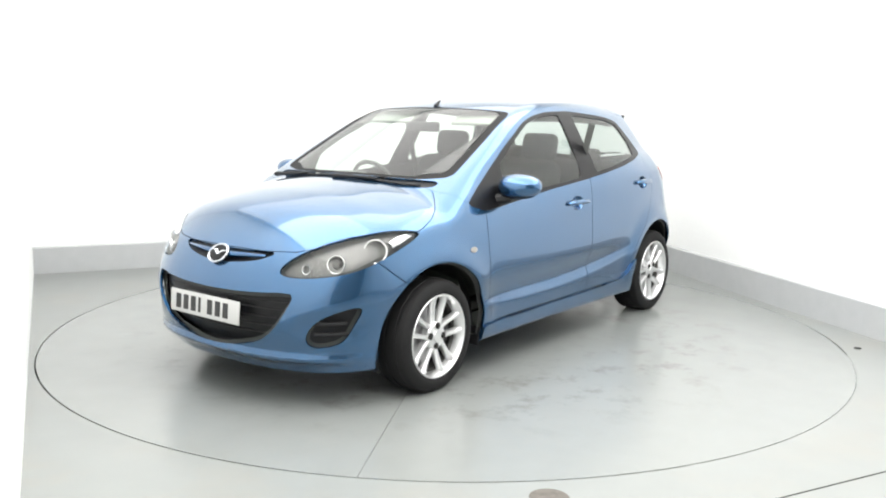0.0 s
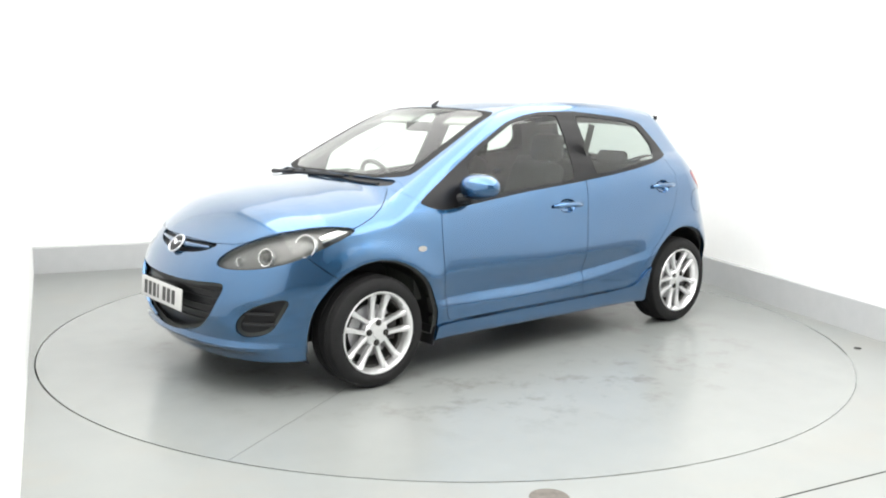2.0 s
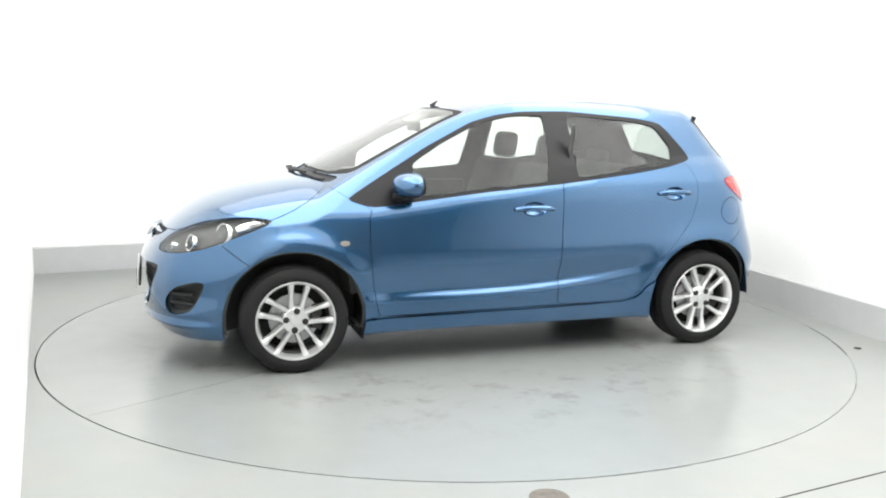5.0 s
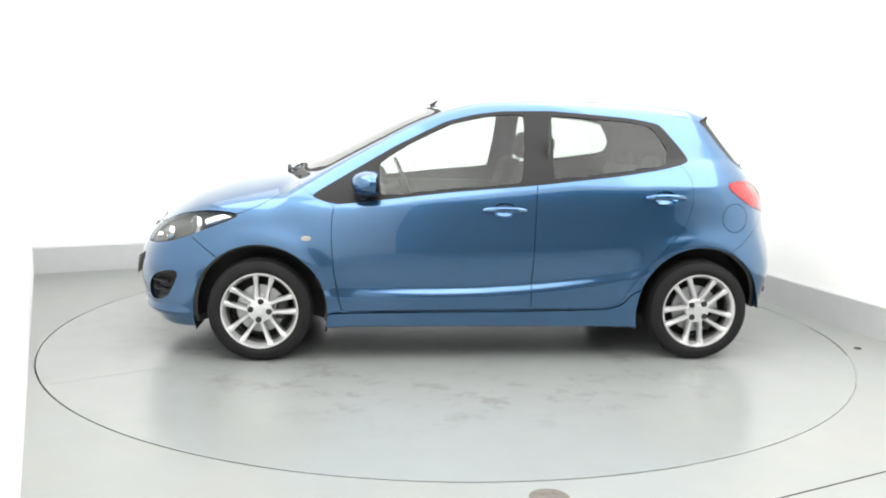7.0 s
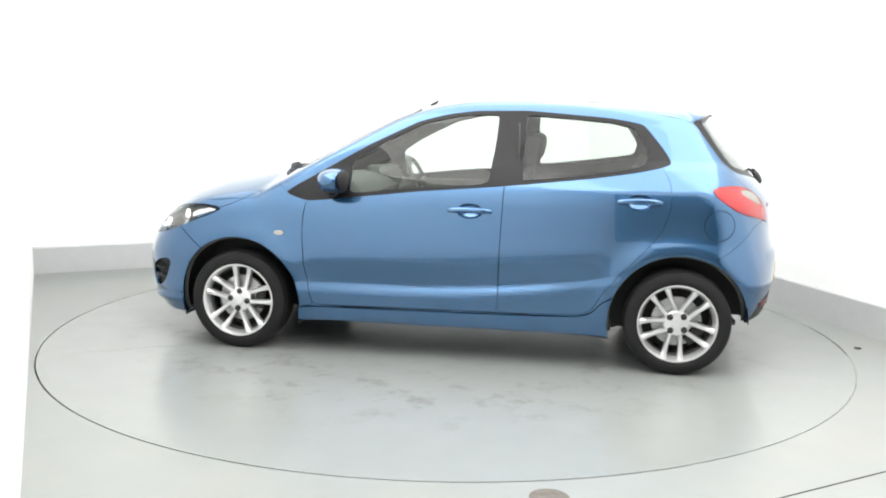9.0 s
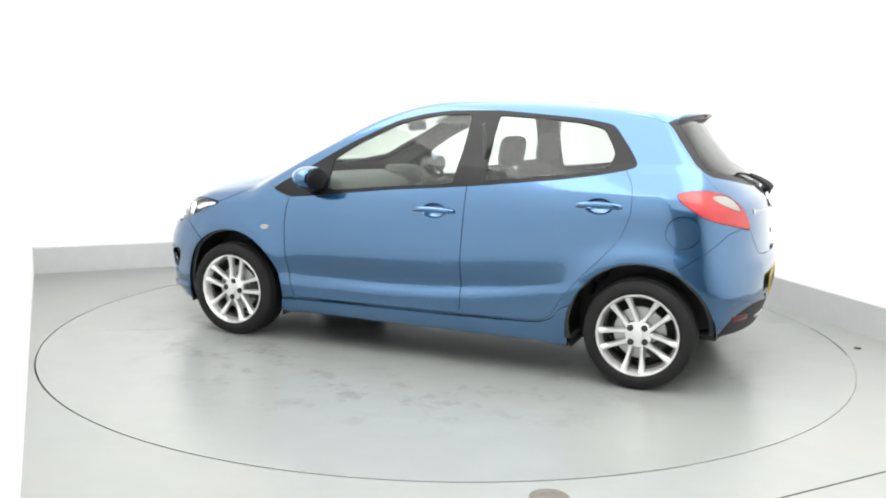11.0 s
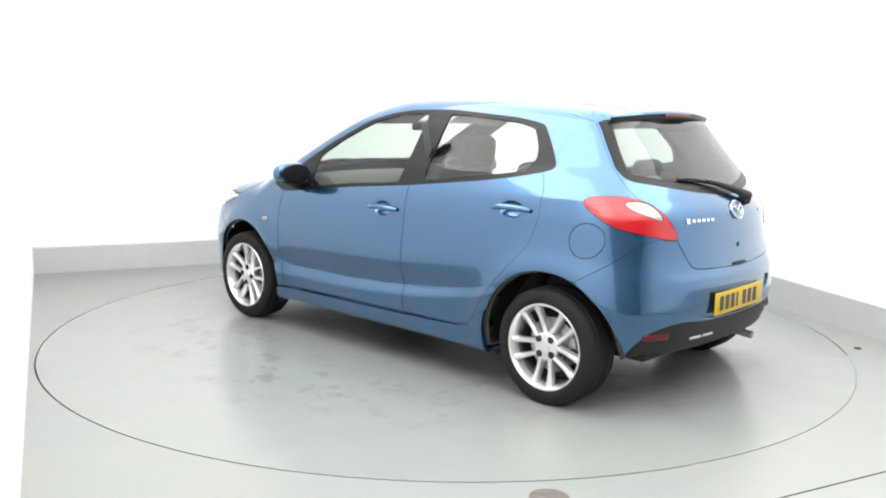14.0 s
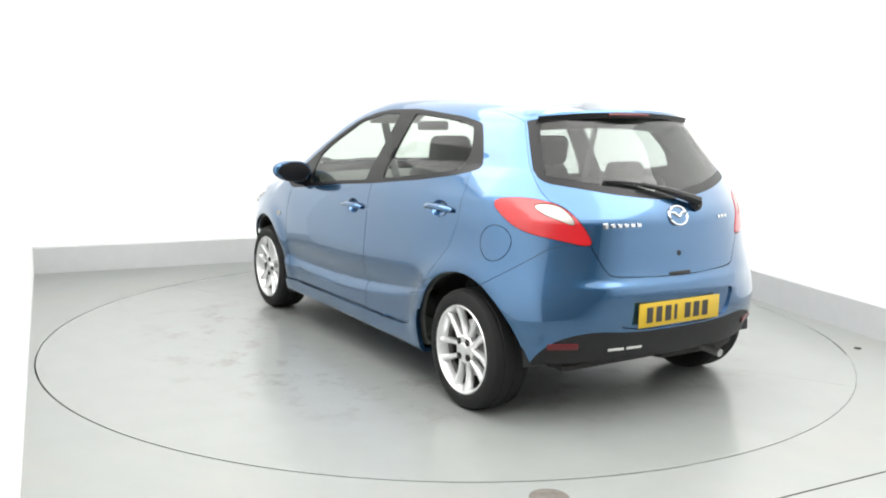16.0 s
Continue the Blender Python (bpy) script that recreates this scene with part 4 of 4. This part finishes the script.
def build_body(car):
    skin = build_skin()
    panel("body", skin, skin.pick(("shell",)), PAINT, car, "blue painted roof and pillars", gap=0.0)
    screen = panel("windscreen", skin, skin.pick(("screen_clear",)), SCREEN, car, "clear windscreen", gap=0.0, fold=0.0)
    panel("screen_border", skin, skin.pick(("windscreen",)), RUBBER, screen, "black windscreen border", gap=0.001, fold=0.006)
    build_front(car, skin)
    build_rear(car, skin)
    for s in (1, -1):
        build_headlight(car, skin, s)
        door = panel("front_door", skin, skin.pick(("front_door",)), PAINT, car, side=s)
        build_handle(door, -0.106, 0.858, 0.235, s)
        door = panel("rear_door", skin, skin.pick(("rear_door",)), PAINT, car, side=s)
        build_handle(door, -1.017, 0.934, 0.225, s)
        panel("front_wing", skin, skin.pick(("fender",)), PAINT, car, side=s)
        panel("rear_quarter", skin, skin.pick(("quarter",)), PAINT, car, side=s, gap=0.0)
        panel("side_skirt", skin, skin.pick(("side_skirt",)), PAINT, car, side=s, lift=0.014, gap=0.004, fold=0.024)
        panel("sill_shade_strip", skin, skin.pick(("sill_gap",)), BLACK, car, "black strip for the shaded gap between doors and sill", side=s, lift=-0.006, gap=-0.004, fold=0.0)
        panel("pillar_trim", skin, skin.pick(("pillar_trim",)), TRIM, car, "black window surround", side=s, gap=0.0)
        panel("front_pane", skin, skin.pick(("front_pane",)), PANE, car, "clear side window", side=s, gap=0.0, fold=0, lift=-0.004)
        panel("rear_pane", skin, skin.pick(("rear_pane",)), PANE, car, "clear side window", side=s, gap=0.0, fold=0, lift=-0.004)
        repeater = add_disc(bmesh.new(), on_body(0.986, 0.697), 0.028, 0.015, 0.005)
        part("side_repeater", mirrored(repeater, s), PALE_LENS, car, "small clear side indicator")
        build_mirror(car, s)
    panel("fuel_flap", skin, skin.pick(("fuel_flap",)), PAINT, car, side=1, gap=0.0035)
    panel("quarter_disc", skin, skin.pick(("fuel_flap",)), PAINT, car, side=-1, gap=0.0, fold=0.0)
    # lining behind the panels: dark below the windows, pale headlining above
    skin.cut(lambda p: np.minimum(p[:, 2] - 1.31, p[:, 0] + 0.95), ("shell", "quarter", "front_door", "rear_door", "tailgate", "fender"), "low")
    panel("lining", skin, skin.pick(("low", "front_bumper", "rear_bumper", "fuel_flap", "side_skirt", "sill_gap", "bonnet", "cowl")), LINING, car, "dark interior lining", gap=-0.012, fold=0.0, lift=-0.028)
    panel("headlining", skin, skin.pick(("shell", "tailgate")), HEADLINER, car, "pale grey roof lining", gap=-0.004, fold=0.0, lift=-0.026)
    build_screen_wipers(car)
    # aerial
    foot = surface(0.245, 0.0, "top")[0]
    aerial = part("aerial", tube((foot + Vector((0.02, 0, -0.004)), foot + Vector((0.0, 0, 0.012)), foot + Vector((-0.025, 0, 0.032))), [0.015, 0.011, 0.005], 10), BLACK, car, "slim black roof aerial")
    part("mast", tube((foot + Vector((-0.022, 0, 0.03)), foot + Vector((-0.44, 0, 0.225))), 0.0017, 6), DISC, aerial, "thin steel aerial mast")
    # wheel housings and underside
    for x in (AXLE, -AXLE):
        for s in (1, -1):
            bm = bmesh.new()
            rings = []
            for r, y in ((0.380, 0.745), (0.380, 0.50), (0.0, 0.50)):
                rings.append([bm.verts.new((x + r * math.cos(a), s * y, HUB_Z + r * math.sin(a))) for a in np.linspace(-0.33, math.pi + (0.33 if x > 0 else 0.0), 36)])
            for a, b in zip(rings, rings[1:]):
                for i in range(35):
                    bm.faces.new((a[i], a[i + 1], b[i + 1], b[i]))
            bmesh.ops.remove_doubles(bm, verts=bm.verts, dist=1e-5)
            part("wheel_housing", bm, BLACK, car, "black wheel arch liner")
    bm = bmesh.new()
    add_box(bm, (1.75, 1.50, 0.03), pose(0, 0, 0.215), 0.01)
    add_box(bm, (0.45, 0.98, 0.03), pose(1.55, 0, 0.215), 0.01)
    add_box(bm, (2.9, 0.98, 0.03), pose(-0.15, 0, 0.235), 0.01)
    for s in (-1, 1):
        add_tube(bm, ((AXLE, s * 0.5, HUB_Z), (AXLE, s * 0.70, HUB_Z)), 0.03, 10)
    add_tube(bm, ((-AXLE, -0.70, 0.27), (-AXLE, 0.70, 0.27)), 0.045, 12)
    for y in (-0.45, 0.45):
        add_box(bm, (0.35, 0.05, 0.05), pose(-1.05, y, 0.2), 0.01)
    add_box(bm, (0.5, 0.5, 0.06), pose(-0.55, 0.25, 0.19), 0.02)
    part("underbody", bm, SOOT, car, "grimy black underbody and axle")
    for x in (AXLE - 0.40,):
        for s in (1, -1):
            part("mud_flap", box((0.012, 0.17, 0.10), pose(x + 0.03, s * 0.72, 0.215, 0, -8, 0), 0.003), BLACK, car, "black mud flap")
    return skin


def cushion(size, m, soft=0.05):
    return box(size, m, soft, 4)


def build_interior(car):
    for s in (1, -1):
        seat = part("front_seat", cushion((0.50, 0.50, 0.16), pose(0.12, s * 0.36, 0.46, 0, -8, 0)), CLOTH, car, "black cloth front seat")
        bm = cushion((0.14, 0.50, 0.60), pose(-0.24, s * 0.36, 0.80, 0, -16, 0), 0.06)
        for v in bm.verts:
            v.co.y = s * 0.36 + (v.co.y - s * 0.36) * (1.0 - 0.30 * max(0, (v.co.z - 0.75) / 0.4))
        part("backrest", bm, CLOTH, seat)
        part("headrest", cushion((0.10, 0.25, 0.175), pose(-0.395, s * 0.36, 1.175, 0, -10, 0), 0.045), CLOTH, seat)
        for y in (-0.055, 0.055):
            part("headrest_post", tube(((-0.33, s * 0.36 + y, 1.03), (-0.38, s * 0.36 + y, 1.12)), 0.006, 8), CHROME, seat)
        part("seat_belt", box((0.006, 0.045, 0.85), pose(-0.36, s * 0.655, 0.92, s * -14, 0, 0), 0.001), LINING, car)
        part("rear_headrest", cushion((0.08, 0.24, 0.11), pose(-1.085, s * 0.32, 1.09, 0, -14, 0), 0.035), CLOTH, car, "black rear headrest")
        part("sun_visor", cushion((0.15, 0.34, 0.02), pose(0.25, s * 0.33, 1.355, 0, 28, 0), 0.008), HEADLINER, car)
        # door card with arm rest
        card = part("door_card", cushion((0.95, 0.04, 0.42), pose(0.25, s * 0.735, 0.70, 0, 0, 0), 0.015), LINING, car, "dark door card")
        part("arm_rest", cushion((0.42, 0.07, 0.05), pose(0.02, s * 0.70, 0.72), 0.02), LINING, card)
    bench = part("rear_seat", cushion((0.48, 1.22, 0.16), pose(-0.72, 0, 0.50, 0, -6, 0)), CLOTH, car, "black cloth rear bench")
    part("backrest", cushion((0.13, 1.22, 0.58), pose(-1.02, 0, 0.78, 0, -15, 0)), CLOTH, bench)
    part("parcel_shelf", cushion((0.40, 1.10, 0.02), pose(-1.33, 0, 0.985), 0.008), LINING, car, "dark parcel shelf")
    # dashboard
    bm = bmesh.new()
    profile = ((1.06, 0.80), (1.03, 0.975), (0.90, 0.985), (0.72, 0.985), (0.60, 0.955), (0.545, 0.90), (0.56, 0.80), (0.64, 0.62), (0.70, 0.45), (1.0, 0.42))
    ends = []
    for i in range(13):
        y = -0.70 + 1.4 * i / 12
        ends.append([bm.verts.new((x - 0.16 * y * y * (x > 0.65), y, z - 0.05 * y * y)) for x, z in profile])
    for a, b in zip(ends, ends[1:]):
        for i in range(len(profile)):
            bm.faces.new((a[i], a[(i + 1) % len(profile)], b[(i + 1) % len(profile)], b[i]))
    bm.faces.new(ends[0]), bm.faces.new(ends[-1])
    dash = part("dashboard", bm, LINING, car, "dark grey dashboard", smooth=50)
    part("instrument_hood", lathe(((0.15, -0.06), (0.15, 0.02), (0.13, 0.05), (0, 0.06)), pose(0.66, -0.37, 0.965) @ Matrix.Diagonal((0.8, 1.0, 1, 1)), 24), LINING, dash)
    part("centre_console", cushion((0.85, 0.20, 0.22), pose(0.20, 0, 0.42), 0.03), LINING, car)
    part("gear_lever", lathe(((0.012, 0), (0.012, 0.12), (0.028, 0.14), (0.025, 0.18), (0, 0.19)), pose(0.38, 0, 0.60, 0, -10, 0), 16), LINING, car)
    m = pose(0.40, -0.37, 0.905, 0, -65, 0)
    bm = bmesh.new()
    add_tube(bm, [m @ Vector((0.180 * math.cos(a), 0.180 * math.sin(a), 0)) for a in np.linspace(0, math.tau, 40, endpoint=False)], 0.014, 10, True)
    for a in (0.15, 3.0, 4.7):
        add_tube(bm, (m @ Vector((0, 0, 0.02)), m @ Vector((0.175 * math.sin(a), 0.175 * math.cos(a), 0))), 0.014, 8)
    add_lathe(bm, ((0.065, 0.0), (0.065, -0.03), (0.05, -0.04), (0, -0.042)), m, 24)
    wheel = part("steering_wheel", bm, LINING, car, "dark steering wheel")
    part("steering_column", tube(((0.42, -0.37, 0.90), (0.72, -0.37, 0.78)), 0.04, 12), LINING, wheel)
    part("rear_view_mirror", cushion((0.03, 0.23, 0.06), pose(0.375, 0, 1.30), 0.012), BLACK, car, "black rear-view mirror")


def build_wheel(car):
    """A wheel on the axle's y axis, its face towards +y, with its origin at the hub."""
    lay = pose(0, 0, 0, -90)
    wheel = part("wheel", lathe(((0.190, -0.045), (0.200, -0.012), (0.2095, -0.002), (0.214, 0.003),
                                 (0.211, 0.0075), (0.205, 0.007), (0.200, -0.002), (0.195, -0.014), (0.188, -0.045), (0.190, -0.045)), lay, 72), ALLOY, car, "silver alloy wheel with paired spokes")
    part("tyre", lathe(((0.203, -0.190), (0.225, -0.200), (0.255, -0.200), (0.274, -0.192), (0.284, -0.178), (0.287, -0.165), (0.284, -0.162), (0.284, -0.156), (0.288, -0.153), (0.2885, -0.11), (0.2845, -0.108),
                        (0.2845, -0.100), (0.2885, -0.098), (0.2885, -0.05), (0.2845, -0.047), (0.2845, -0.040), (0.287, -0.037),
                        (0.285, -0.020), (0.278, -0.004), (0.262, 0.006), (0.240, 0.010), (0.226, 0.0095), (0.222, 0.007), (0.215, 0.005), (0.205, -0.002)), lay, 72), RUBBER, wheel, "black low-profile tyre")
    # barrel in a darker grey than the spokes and rim
    part("barrel", lathe(((0.189, -0.046), (0.181, -0.06), (0.182, -0.16), (0.196, -0.185), (0.206, -0.18), (0.190, -0.16), (0.189, -0.046)), lay, 64), BARREL, wheel, "dark grey wheel barrel")
    for i in range(5):
        for side in (-1, 1):
            a = radians(72 * i)
            bm = bmesh.new()
            rings = []
            for k in range(9):
                u = k / 8
                r = 0.048 + 0.150 * u
                bend = a + side * math.asin((0.025 + 0.020 * u) / r)
                wide = 0.0125 - 0.0015 * math.sin(u * math.pi) + 0.004 * u ** 4
                top = -0.014 + 0.010 * u ** 2 - 0.006 * math.sin(u * math.pi)
                ring = []
                for dx, dy in ((-1.15, -0.034), (-1.0, -0.006), (-0.6, 0.0), (0.6, 0.0), (1.0, -0.006), (1.15, -0.034)):
                    ring.append(bm.verts.new((r * math.sin(bend) + wide * dx * math.cos(bend), top + dy, r * math.cos(bend) - wide * dx * math.sin(bend))))
                rings.append(ring)
            for p, q in zip(rings, rings[1:]):
                for j in range(6):
                    bm.faces.new((p[j], p[(j + 1) % 6], q[(j + 1) % 6], q[j]))
            bm.faces.new(rings[0]), bm.faces.new(rings[-1])
            part("spoke", bm, ALLOY, wheel, smooth=45)
    part("hub", lathe(((0.070, -0.06), (0.070, -0.022), (0.062, -0.013), (0.030, -0.010), (0.028, -0.006), (0.0, -0.004)), lay, 40), ALLOY, wheel)
    for i in range(4):
        a = radians(90 * i)
        nut = lathe(((0.0170, -0.0135), (0.0170, -0.0075), (0.0150, -0.007), (0.0130, -0.010), (0.0105, -0.010), (0.0105, -0.004), (0.006, -0.002), (0, -0.002)), pose(0.051 * math.cos(a), 0, 0.051 * math.sin(a)) @ lay, 12)
        part("wheel_nut", nut, SOOT, wheel, "dark wheel nut")
    part("brake_disc", lathe(((0.135, -0.095), (0.135, -0.075), (0.075, -0.072), (0.070, -0.055), (0.0, -0.055)), lay, 40), DISC, wheel, "steel brake disc")
    part("caliper", cushion((0.06, 0.07, 0.13), pose(-0.115, -0.085, 0.02), 0.012), SOOT, wheel)
    part("barrel_back", lathe(((0.184, -0.17), (0.06, -0.16), (0.0, -0.16)), lay, 40), SOOT, wheel)
    return wheel


def build_car():
    car = new("car")
    tagged(car, "metallic blue five-door hatchback with silver alloy wheels", "car")
    build_body(car)
    build_interior(car)
    wheel = build_wheel(car)
    wheel.matrix_basis = pose(AXLE, 0.818, HUB_Z, 0, -7, 0)
    for x, turn, roll in ((-AXLE, 0, -41), (AXLE, 180, 20), (-AXLE, 180, 50)):
        copy_thing(wheel, pose(x, -0.818 if turn else 0.818, HUB_Z) @ pose(0, 0, 0, 0, 0, turn) @ pose(0, 0, 0, 0, roll, 0))
    return car


car = build_car()


# ---- motion: car and turntable turn together ----
TURN = ((0.0, 232.6), (0.5, 230.1), (1.0, 226.7), (1.5, 223.2), (2.0, 219.7), (2.5, 216.1), (3.0, 212.6), (3.5, 209.05), (4.0, 205.5),
        (6.5, 188.2), (7.0, 184.75), (7.5, 181.3), (8.0, 177.8), (8.5, 174.3), (9.0, 170.85), (11.5, 154.0), (12.0, 150.7), (12.5, 147.3),
        (13.0, 143.9), (13.5, 140.45), (14.0, 137.0), (14.5, 133.45), (15.0, 129.9), (15.5, 126.3), (16.0, 122.6))


def motions():
    walk(turntable, [(t, pose(0, 0, 0, 0, 0, a)) for t, a in TURN])
    walk(car, [(t, pose(0, 0, 0, 0, 0, a) @ pose(-0.1426, -0.0197, 0)) for t, a in TURN])


motions()
